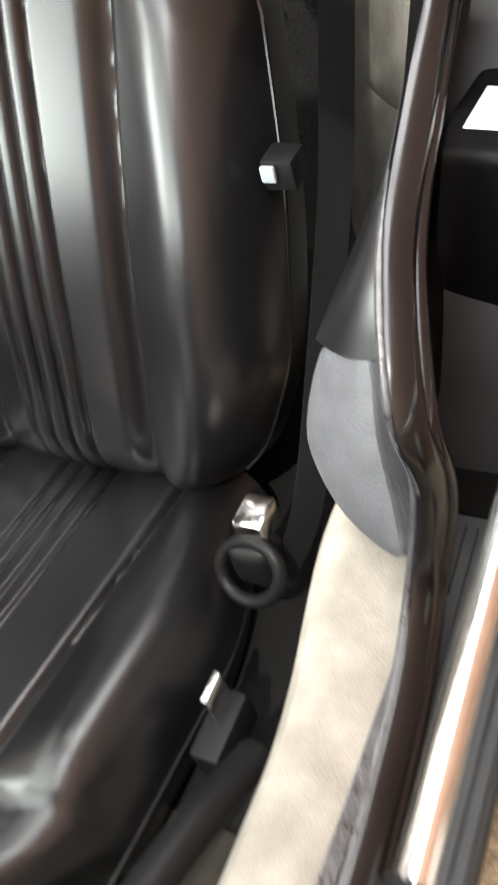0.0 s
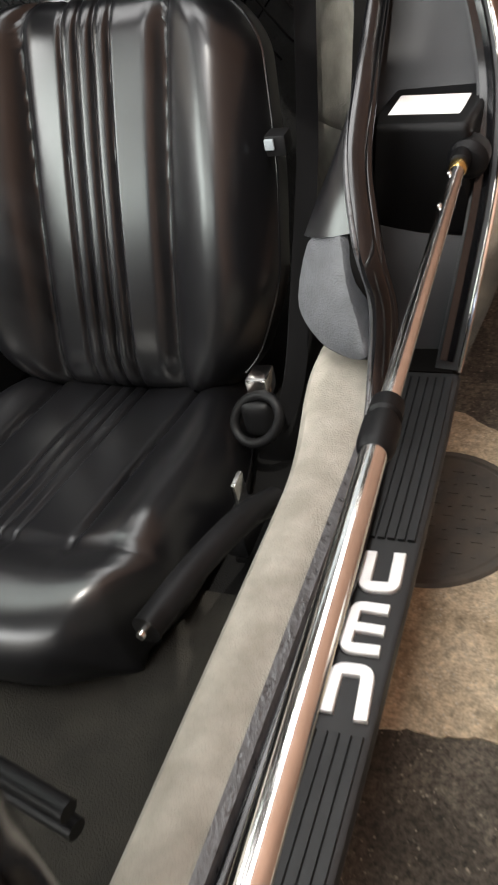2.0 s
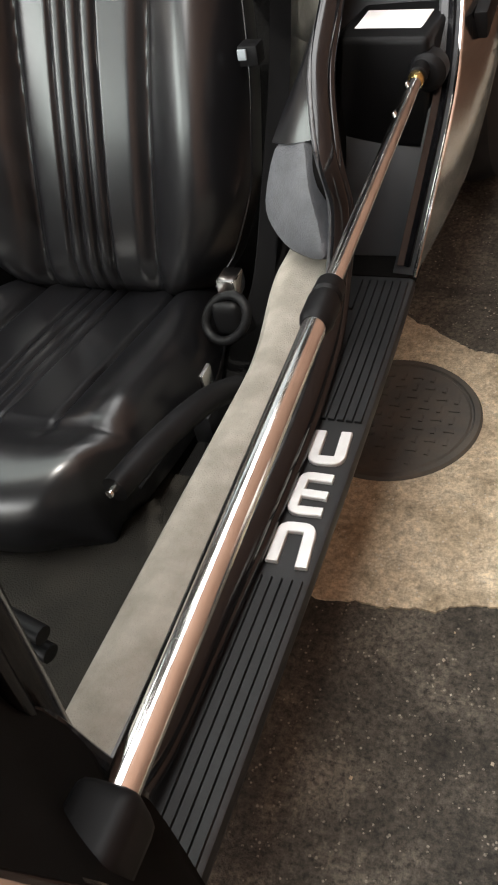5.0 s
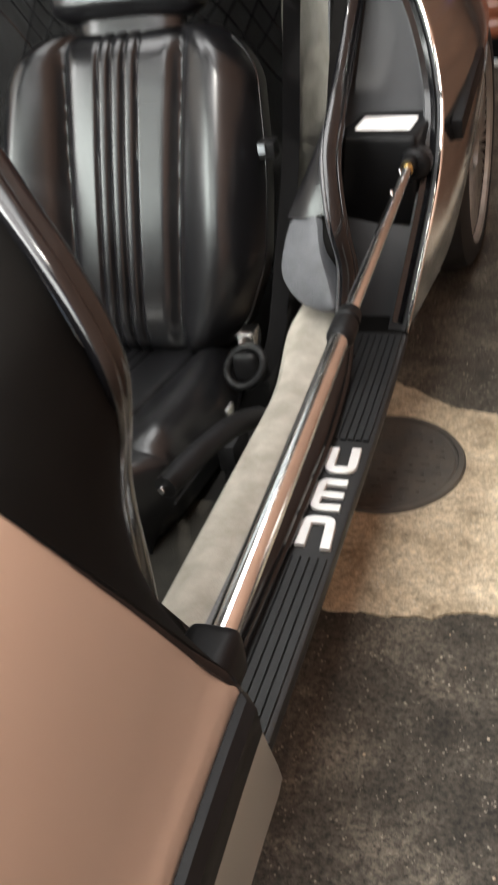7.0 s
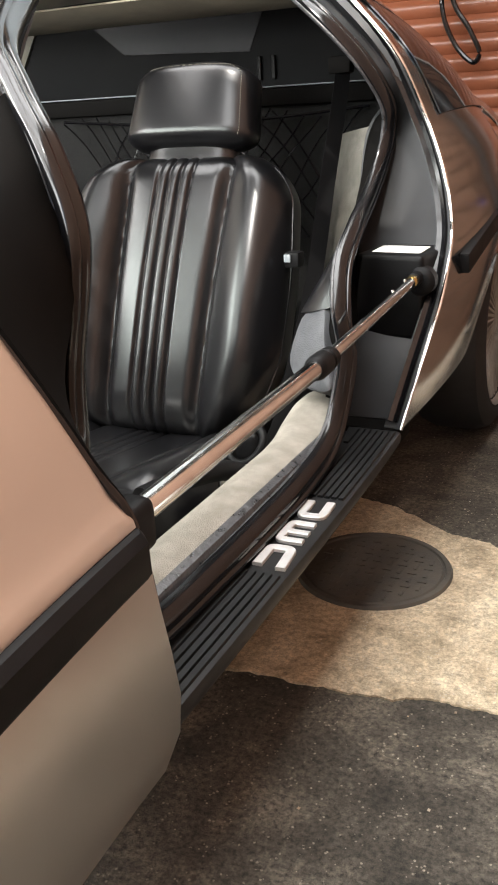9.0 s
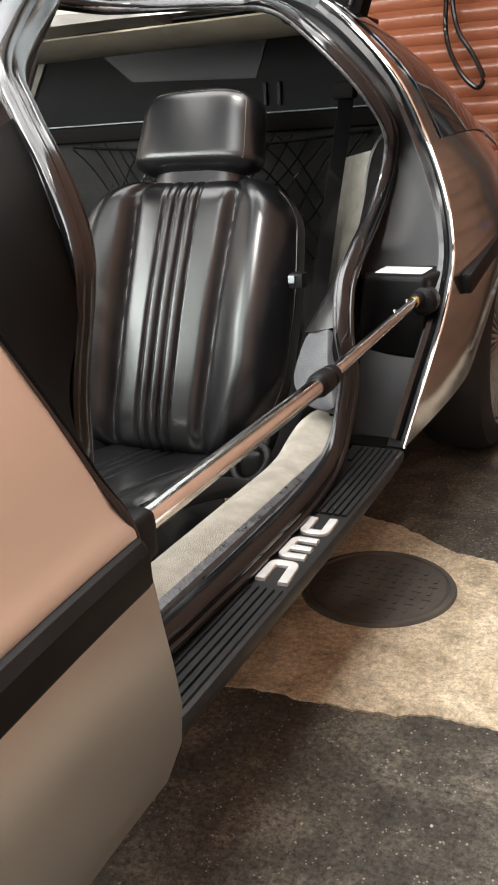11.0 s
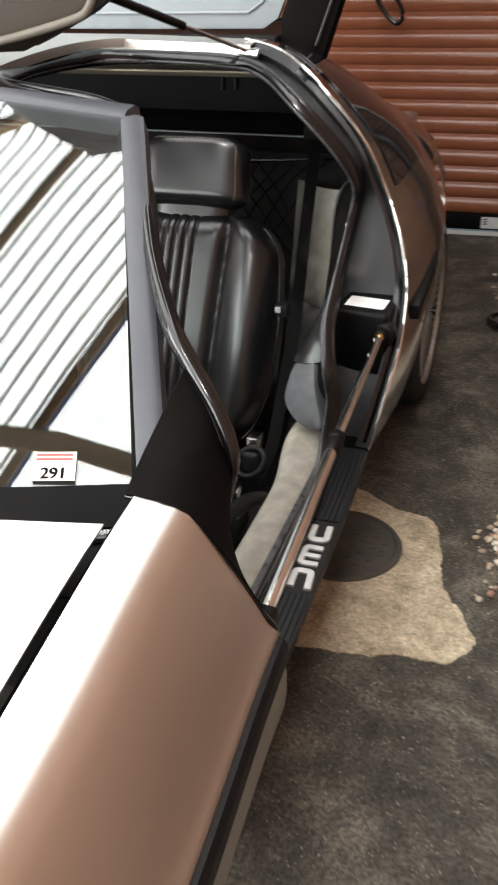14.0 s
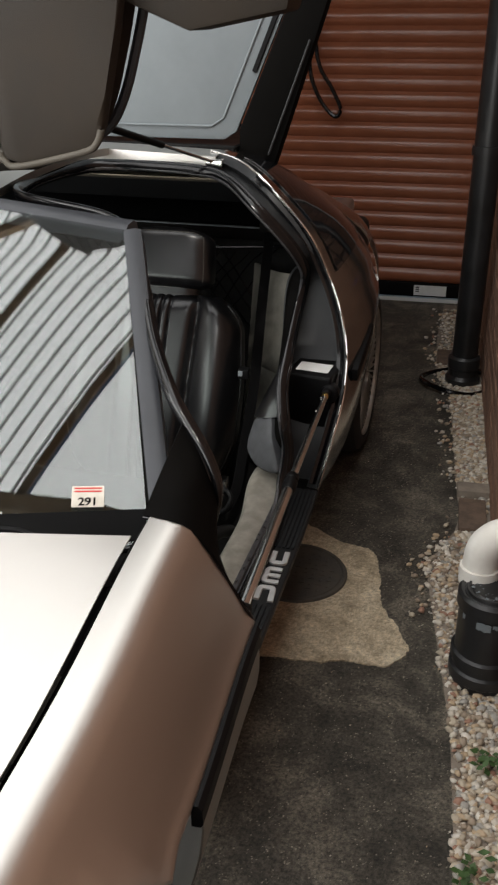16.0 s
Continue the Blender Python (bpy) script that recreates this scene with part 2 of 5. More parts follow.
TIMBER = mat("timber", (0.30, 0.20, 0.11), (0.2, 0.13, 0.07), rough=0.8, scale=6, fine=60, bump=0.3, dist=0.004, stretch=(1, 8, 8))
WHITEPAPER = mat("white_paper", (0.80, 0.80, 0.78), (0.74, 0.74, 0.72), rough=0.35, scale=30, fine=300, bump=0.02, dist=0.001)
TICKET = mat("aged_ticket_paper", (0.62, 0.58, 0.50), (0.5, 0.46, 0.39), rough=0.5, scale=60, fine=300, bump=0.02, dist=0.001)
INK = mat("black_ink", (0.006, 0.006, 0.006), rough=0.7, spec=0.05)
REDINK = mat("red_ink", (0.55, 0.06, 0.05), rough=0.6)
BRASS = mat("brass", (0.75, 0.55, 0.2), (0.6, 0.42, 0.15), rough=0.25, metal=1.0, scale=30, fine=200, bump=0.05, dist=0.001)
LEAF = mat("weed_leaf", (0.06, 0.12, 0.03), (0.035, 0.075, 0.018), rough=0.6, scale=40, fine=200, bump=0.2, dist=0.002)
BLUE = mat("blue_tape", (0.04, 0.05, 0.35), rough=0.5)
RENDERW = mat("pale_render", (0.55, 0.52, 0.47), (0.45, 0.42, 0.37), rough=0.9, scale=3, fine=60, bump=0.3, dist=0.004)
HEADLINER = mat("beige_headliner", (0.20, 0.18, 0.135), (0.15, 0.135, 0.10), rough=0.9, scale=9, fine=400, bump=0.3, dist=0.002)


def glass(name, tint):
    """Thin clear sheet: see-through, with a mirror gloss that grows at grazing angles."""
    m = bpy.data.materials.new(name)
    m.use_nodes = True
    nt = m.node_tree
    nt.nodes.remove(nt.nodes["Principled BSDF"])
    clear, gloss, mix = (nt.nodes.new(k) for k in ("ShaderNodeBsdfTransparent", "ShaderNodeBsdfGlossy", "ShaderNodeMixShader"))
    clear.inputs["Color"].default_value = (*tint, 1)
    gloss.inputs["Roughness"].default_value = 0.01
    lw, up, mul = nt.nodes.new("ShaderNodeLayerWeight"), nt.nodes.new("ShaderNodeMath"), nt.nodes.new("ShaderNodeMath")
    lw.inputs["Blend"].default_value = 0.5
    up.operation, mul.operation = "POWER", "MULTIPLY_ADD"
    up.inputs[1].default_value = 5.0
    mul.inputs[1].default_value, mul.inputs[2].default_value = 0.88, 0.105
    nt.links.new(lw.outputs["Facing"], up.inputs[0])
    nt.links.new(up.outputs[0], mul.inputs[0])
    nt.links.new(mul.outputs[0], mix.inputs[0])
    nt.links.new(clear.outputs[0], mix.inputs[1])
    nt.links.new(gloss.outputs[0], mix.inputs[2])
    nt.links.new(mix.outputs[0], nt.nodes["Material Output"].inputs["Surface"])
    return m


GLASS = glass("windscreen_glass", (0.88, 0.92, 0.90))

BOARD = mat("roof_mask_board", (0.11, 0.10, 0.088), (0.06, 0.054, 0.047), rough=0.85, scale=5, fine=60, bump=0.3, dist=0.004, stretch=(6, 1, 6))

# ---- mesh helpers ----


def part(name, bm, material, parent=None, label="", sharp=38, kind="", category="", group=""):
    """Links a bmesh as one mesh object, smooth but for its sharp edges."""
    bmesh.ops.recalc_face_normals(bm, faces=bm.faces)
    for e in bm.edges:
        if len(e.link_faces) == 2 and e.calc_face_angle(0.0) > radians(sharp):
            e.smooth = False
    for fc in bm.faces:
        fc.smooth = True
    me = bpy.data.meshes.new(name)
    bm.to_mesh(me)
    bm.free()
    me.materials.append(material)
    ob = new(name, me)
    ob.parent = parent
    return tagged(ob, label, category, group, kind)


def thing(name, label, category, group="", kind=""):
    return tagged(new(name), label, category, group, kind)


def V(*a):
    return Vector(a)


def spline(pts, n, closed=False):
    """Catmull-Rom through the points, n samples a span."""
    p = [Vector(q) for q in pts]
    out, m = [], len(p)
    for i in range(m if closed else m - 1):
        a, b, c, d = (p[(i + k) % m] if closed else p[min(max(i + k, 0), m - 1)] for k in (-1, 0, 1, 2))
        for j in range(n):
            t = j / n
            out.append(0.5 * (2 * b + (c - a) * t + (2 * a - 5 * b + 4 * c - d) * t * t + (3 * b - a - 3 * c + d) * t ** 3))
    if not closed:
        out.append(p[-1])
    return out


def rings(bm, rows, closed_ring=True, closed_path=False, caps=True):
    """Skins a list of rings of points."""
    vs = [[bm.verts.new(q) for q in r] for r in rows]
    k, m = len(rows[0]), len(rows)
    for i in range(m if closed_path else m - 1):
        a, b = vs[i], vs[(i + 1) % m]
        for j in range(k if closed_ring else k - 1):
            bm.faces.new((a[j], a[(j + 1) % k], b[(j + 1) % k], b[j]))
    if caps and closed_ring and not closed_path:
        bm.faces.new(vs[0][::-1])
        bm.faces.new(vs[-1])
    return bm


def sweep(path, sect, closed=False, up=(0, 0, 1), bm=None, scales=None):
    """Sweeps a section of (side, up) pairs along a path."""
    bm = bm or bmesh.new()
    path, m, rows, ref = [Vector(q) for q in path], len(path), [], Vector(up)
    for i, q in enumerate(path):
        a = path[(i - 1) % m] if closed or i else q
        b = path[(i + 1) % m] if closed or i < m - 1 else q
        t = (b - a).normalized()
        side = t.cross(ref)
        side = side.normalized() if side.length > 1e-4 else t.orthogonal().normalized()
        nrm = side.cross(t)
        s = scales[i] if scales else 1.0
        rows.append([q + (side * u + nrm * v) * s for u, v in sect])
    return rings(bm, rows, True, closed)


def circle(r, n=16, sx=1.0, sy=1.0):
    return [(r * sx * math.cos(2 * math.pi * i / n), r * sy * math.sin(2 * math.pi * i / n)) for i in range(n)]


def tube(path, r, n=14, closed=False, up=(0, 0, 1), bm=None):
    return sweep(path, circle(r, n), closed, up, bm)


def sheet(rows, thick):
    """A surface from rows of points, given thickness to its back."""
    bm = bmesh.new()
    m, k = len(rows), len(rows[0])
    rows = [[Vector(q) for q in r] for r in rows]
    back = []
    for i in range(m):
        br = []
        for j in range(k):
            du = rows[i][min(j + 1, k - 1)] - rows[i][max(j - 1, 0)]
            dv = rows[min(i + 1, m - 1)][j] - rows[max(i - 1, 0)][j]
            nn = du.cross(dv)
            br.append(rows[i][j] - (nn.normalized() if nn.length > 1e-9 else Vector()) * thick)
        back.append(br)
    return _closed_sheet(bm, rows, back)


def _closed_sheet(bm, rows, back):
    a = [[bm.verts.new(q) for q in r] for r in rows]
    b = [[bm.verts.new(q) for q in r] for r in back]
    m, k = len(a), len(a[0])
    for i in range(m - 1):
        for j in range(k - 1):
            bm.faces.new((a[i][j], a[i][j + 1], a[i + 1][j + 1], a[i + 1][j]))
            bm.faces.new((b[i][j], b[i + 1][j], b[i + 1][j + 1], b[i][j + 1]))
    for i in range(m - 1):
        bm.faces.new((a[i][0], a[i + 1][0], b[i + 1][0], b[i][0]))
        bm.faces.new((a[i][-1], b[i][-1], b[i + 1][-1], a[i + 1][-1]))
    for j in range(k - 1):
        bm.faces.new((a[0][j], b[0][j], b[0][j + 1], a[0][j + 1]))
        bm.faces.new((a[-1][j], a[-1][j + 1], b[-1][j + 1], b[-1][j]))
    return bm


def ruled(c1, c2, n, bulge=(0, 0, 0)):
    """Rows of points between two curves of equal length, with a bulge in the middle."""
    bl = Vector(bulge)
    return [[Vector(a).lerp(Vector(b), j / n) + bl * math.sin(math.pi * j / n) for j in range(n + 1)] for a, b in zip(c1, c2)]


def rbox(lo, hi, bev=0.006, seg=2, m=None):
    bm = bmesh.new()
    lo, hi = Vector(lo), Vector(hi)
    bmesh.ops.create_cube(bm, size=1.0)
    for v in bm.verts:
        v.co = Vector([lo[i] + (v.co[i] + 0.5) * (hi[i] - lo[i]) for i in range(3)])
    if bev:
        bmesh.ops.bevel(bm, geom=bm.edges[:], offset=bev, segments=seg, profile=0.6, affect="EDGES")
    if m:
        bmesh.ops.transform(bm, matrix=m, verts=bm.verts)
    return bm


def lathe(profile, n=32, m=None):
    """Turns (radius, height) pairs round z."""
    bm = bmesh.new()
    rows = [[V(r * math.cos(2 * math.pi * i / n), r * math.sin(2 * math.pi * i / n), z) for i in range(n)] for r, z in profile]
    rings(bm, rows)
    if m:
        bmesh.ops.transform(bm, matrix=m, verts=bm.verts)
    return bm


def prism(outline, z0, z1, bev=0.0):
    bm = bmesh.new()
    rings(bm, [[V(x, y, z0) for x, y in outline], [V(x, y, z1) for x, y in outline]])
    if bev:
        top = [e for e in bm.edges if all(abs(v.co.z - z1) < 1e-6 for v in e.verts)]
        bmesh.ops.bevel(bm, geom=top, offset=bev, segments=2, profile=0.6, affect="EDGES")
    return bm


def smooth01(x, a, b):
    x = min(max((x - a) / (b - a), 0.0), 1.0)
    return x * x * (3 - 2 * x)


# ---- setting ----
ALLEY = Matrix.Translation((0.495, 0.648, 0)) @ Matrix.Rotation(radians(3.4), 4, "Z")  # local: x=0 wall face, y along the wall
WALL_END = 2.33  # local y of the shutter


def setting():
    part("ground", rbox((-60, -80, -0.3), (60, 60, 0.0), 0), CONCRETE, kind="structure", label="worn dark concrete yard with mottled stains", category="ground")
    bm = rbox((0.0, -4.0, -0.1), (0.24, WALL_END + 0.5, 2.75), 0, m=ALLEY)
    part("wall_east", bm, MORTAR, kind="structure", label="red brick side wall with pale mortar", category="wall")
    part("wall_west", rbox((-3.2, -1.1, -0.1), (-3.0, 3.4, 2.75), 0), RENDERW, kind="structure", label="pale rendered wall on the far side", category="wall")
    # lintel and piers round the shutter
    part("wall_north", rbox((-3.6, WALL_END + 0.10, 2.2), (0.0, WALL_END + 0.3, 2.75), 0, m=ALLEY), MORTAR, kind="structure", label="wall above the roller shutter", category="wall")
    # unseen boards, added round the translucent roof to limit its light
    for x0, x1, y0, y1 in ((-3.2, -2.9, -4.6, 3.5), (-2.9, -0.5, -4.6, -4.3), (-2.9, -0.5, 0.5, 3.5), (-0.5, 1.0, -4.6, -2.7), (-0.5, 1.0, 1.3, 3.5), (0.405, 1.0, -2.7, 1.3)):
        part("roof_mask", rbox((x0, y0, 2.54), (x1, y1, 2.60), 0), BOARD, kind="structure", label="unseen boards added round the translucent sheets to limit the light", category="roof")
    for x in (-2.3, -1.7, -1.1, -0.48):
        part("glazing_bar", rbox((x - 0.02, -4.3, 2.47), (x + 0.02, 0.5, 2.52), 0.003, 1), TIMBER, kind="structure", label="timber glazing bar of the roof", category="batten")
    for k in range(7):
        y = -4.4 + 1.15 * k
        part("roof_batten", rbox((-3.1, y, 2.44), (0.6, y + 0.06, 2.53), 0.004, 1), TIMBER, kind="structure", label="timber roof batten", category="batten")
    # ridges of the corrugated sheets
    verts, faces = [], []
    for k in range(32):
        x, o = -2.88 + 0.076 * k, len(verts)
        verts += [(x + a, y, z) for y in (-4.28, 0.48) for a, z in ((-0.009, 2.525), (0.0, 2.515), (0.009, 2.525))]
        faces += [(o, o + 1, o + 4, o + 3), (o + 1, o + 2, o + 5, o + 4), (o, o + 3, o + 5, o + 2)]
    me = bpy.data.meshes.new("roof_sheet")
    me.from_pydata(verts, [], faces)
    me.materials.append(WHITEPAPER)
    tagged(new("roof_sheet", me), "pale ridges of corrugated translucent roof sheets", "roof", kind="structure")


def roller_shutter():
    s = thing("roller_shutter", "closed brown roller shutter with horizontal slats", "shutter")
    w0, w1, pitch = -3.4, -0.075, 0.0795
    prof = [(0.0, 0.0), (-0.006, 0.006), (-0.013, 0.020), (-0.016, 0.036), (-0.014, 0.052), (-0.008, 0.066), (-0.001, 0.073), (0.003, 0.0795)]
    bm = bmesh.new()
    rings(bm, [[V(x, a, b) for a, b in prof] + [V(x, a + 0.006, b) for a, b in prof[::-1]] for x in (w0, w1)])
    first = part("slat", bm, SHUTTER, s)
    first.matrix_basis = ALLEY @ pose(0, WALL_END, 0.11)
    for k in range(1, 27):
        o = new("slat", first.data)
        o.parent = s
        o.matrix_basis = ALLEY @ pose(0, WALL_END, 0.11 + pitch * k)
    part("bottom_rail", rbox((w0, WALL_END - 0.03, 0.03), (w1, WALL_END + 0.02, 0.112), 0.006, m=ALLEY), PLASTIC, s, "black bottom rail")
    part("seal_strip", rbox((w0, WALL_END - 0.03, 0.0), (w1 + 0.02, WALL_END + 0.01, 0.022), 0.003, m=ALLEY), WHITEPAPER, s, "white threshold strip")
    lab = part("label", rbox((-0.37, WALL_END - 0.034, 0.04), (-0.185, WALL_END - 0.031, 0.10), 0.001, 1, m=ALLEY), WHITEPAPER, s, "pale maker's label")
    for k in range(3):
        part("print_bar", rbox((-0.36, WALL_END - 0.036, 0.085 - 0.012 * k), (-0.34, WALL_END - 0.0342, 0.091 - 0.012 * k), 0, m=ALLEY), INK, lab)
    part("guide_rail", rbox((w1, WALL_END - 0.05, 0.0), (w1 + 0.018, WALL_END + 0.03, 2.3), 0.003, m=ALLEY), WHITEPAPER, s, "pale edge of the guide rail")
    part("guide_post", rbox((w1 + 0.019, WALL_END - 0.02, 0.0), (0.0, WALL_END + 0.05, 2.3), 0.003, m=ALLEY), PIPEBLACK, s, "black guide post")


setting()
roller_shutter()


# ---- the car: x=0 is the sill's outer edge, y runs to the tail ----
MID = -0.94
car = thing("sports_car", "brushed stainless steel sports coupe with its gullwing door open", "car")

SEAL = [(-0.058, -0.48, 0.340), (-0.060, -0.34, 0.342), (-0.068, -0.20, 0.352), (-0.074, -0.125, 0.39), (-0.070, -0.092, 0.475), (-0.082, -0.085, 0.55),
        (-0.108, 0.0, 0.612), (-0.119, 0.10, 0.659), (-0.127, 0.20, 0.70), (-0.128, 0.275, 0.75), (-0.120, 0.305, 0.81), (-0.117, 0.285, 0.87), (-0.157, 0.24, 0.95),
        (-0.246, 0.23, 1.04), (-0.345, 0.29, 1.10), (-0.45, 0.30, 1.122), (-0.68, 0.24, 1.135), (-0.735, 0.10, 1.14), (-0.735, -0.12, 1.14), (-0.66, -0.27, 1.135),
        (-0.42, -0.36, 1.118), (-0.34, -0.42, 1.09), (-0.266, -0.54, 1.033), (-0.20, -0.67, 0.975), (-0.125, -0.79, 0.927), (-0.085, -0.825, 0.889),
        (-0.045, -0.85, 0.845), (-0.022, -0.86, 0.79), (-0.028, -0.858, 0.74), (-0.05, -0.85, 0.665), (-0.057, -0.85, 0.567), (-0.062, -0.85, 0.46),
        (-0.058, -0.835, 0.385), (-0.056, -0.77, 0.348), (-0.057, -0.62, 0.341)]
CHROMEC = [(0.0, 0.0, 0.317), (0.020, 0.05, 0.419), (0.036, 0.12, 0.52), (0.036, 0.18, 0.585), (0.028, 0.235, 0.635), (0.012, 0.27, 0.70),
           (-0.012, 0.292, 0.77), (-0.048, 0.305, 0.85), (-0.108, 0.295, 0.967), (-0.232, 0.315, 1.091), (-0.33, 0.383, 1.14), (-0.43, 0.42, 1.16)]


def sill():
    """Ribbed step plate, inner carpeted sill and the outer rocker."""
    ys = [-1.0 + 0.05 * k for k in range(21)]
    outer = lambda y: 0.0145 * (1 - math.exp(3.5 * y))
    inner = lambda y: -0.056 - 0.042 * math.exp(6 * y)
    prof = lambda y: [V(-0.125, y, 0.292), V(-0.125, y, 0.303), V(inner(y) - 0.004, y, 0.305), V(inner(y), y, 0.314), V(outer(y) - 0.006, y, 0.314), V(outer(y) - 0.001, y, 0.312),
                      V(outer(y) + 0.001, y, 0.305), V(outer(y) - 0.001, y, 0.294), V(outer(y) - 0.010, y, 0.278), V(outer(y) - 0.045, y, 0.258), V(-0.11, y, 0.235), V(-0.14, y, 0.25)]
    plate = part("sill_plate", rings(bmesh.new(), [prof(y) for y in ys]), STEPPLASTIC, car, "black ribbed plastic sill step plate")
    for near, far in ((-0.985, -0.556), (-0.316, -0.012)):
        for k in range(7):
            d = 0.0065 + 0.0112 * k
            span = [y for y in [far - 0.012 * i for i in range(40)] if y >= near and outer(y) - d - 0.0095 > inner(y) + 0.001]
            if len(span) < 3:
                continue
            rows = []
            for y in span:
                x0, x1 = outer(y) - d - 0.0092, outer(y) - d
                rows.append([V(x0, y, 0.3135), V(x0 + 0.0008, y, 0.3178), V(x1 - 0.0008, y, 0.3178), V(x1, y, 0.3135)])
            part("rib", rings(bmesh.new(), rows), STEPPLASTIC, plate)
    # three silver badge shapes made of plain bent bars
    def stroke(pts, top=0.3195, w=0.0068):
        path = [V(x, y, 0.3142) for x, y in pts]
        part("badge_bar", sweep(path, [(-w, 0), (w, 0), (w, top - 0.3152), (w - 0.001, top - 0.3142), (0.001 - w, top - 0.3142), (-w, top - 0.3152)]), SILVER, plate, "raised silver badge bar", 30)
    def bend(a, b, c, d, r=0.009):
        """Two corners of a bent bar, rounded."""
        out = [a]
        for p, q, n in ((a, b, c), (b, c, d)):
            u, v, q = (Vector(p) - Vector(q)).normalized(), (Vector(n) - Vector(q)).normalized(), Vector(q)
            out += [tuple(q + u * r * (1 - t) ** 2 + v * r * t ** 2) for t in (0, 0.25, 0.5, 0.75, 1)]
        return out + [d]
    xa, xb = -0.0375, -0.0075
    stroke(bend((xa - 0.002, -0.336), (xa, -0.384), (xb + 0.002, -0.382), (xb - 0.001, -0.334)))
    stroke(bend((xb + 0.004, -0.411), (xa, -0.411), (xa, -0.464), (xb + 0.006, -0.462)), w=0.0062)
    stroke([(xa + 0.004, -0.4372), (xb + 0.005, -0.4372)], 0.3193, 0.0058)
    stroke(bend((xa + 0.002, -0.538), (xa, -0.489), (xb + 0.001, -0.487), (xb + 0.006, -0.541)))
    # pale carpet over the inner sill
    rows = []
    for i in range(41):
        y = -0.80 + 0.78 * i / 40
        k = smooth01(y, -0.22, -0.06)
        o = Vector((-0.074 - 0.026 * k, y, 0.352 + 0.03 * k))
        n = Vector((-0.137 - 0.030 * smooth01(y, -0.30, -0.05), y, 0.362 + 0.01 * k))
        rows.append([o, o.lerp(n, 0.3) + V(0, 0, 0.007), o.lerp(n, 0.7) + V(0, 0, 0.008), n, n + V(-0.008, 0, -0.012), n + V(-0.012, 0, -0.06), n + V(-0.014, 0, -0.20)])
    part("sill_carpet", sheet(rows, 0.006), BEIGE, car, "worn beige carpet on the inner sill")
    rows = []
    for i in range(31):
        y = -0.86 + 0.72 * i / 30
        rows.append([V(-0.068, y, 0.335), V(-0.070, y, 0.350), V(-0.074, y, 0.3600), V(-0.083, y, 0.3630)])
    part("sill_edging", sheet(rows, 0.004), FOIL, car, "crinkled grey edge binding of the sill carpet")


def seals():
    path = spline(SEAL, 7, True)
    sect = [(0.015 * math.cos(a) * (1 + 0.25 * math.cos(2 * a)), 0.013 * math.sin(a)) for a in [2 * math.pi * i / 16 for i in range(16)]]
    c = sum((Vector(p) for p in SEAL), Vector()) / len(SEAL)
    part("door_seal", sweep(path, sect, True, (1, 0, 0.35)), RUBBER, car, "glossy black rubber door seal round the opening")
    lip = [p + (p - c).normalized() * 0.017 + V(0.004, 0, 0) for p in path]
    part("seal_lip", sweep(lip, circle(0.0075, 10), True, (1, 0, 0.35)), RUBBER, car, "outer bead of the rubber seal")
    inn = [p - (p - c).normalized() * 0.013 - V(0.003, 0, 0) for p in path]
    part("pinch_trim", sweep(inn, circle(0.005, 10, 1.3, 1), True, (1, 0, 0.35)), FOIL, car, "crinkled grey lining inside the seal")


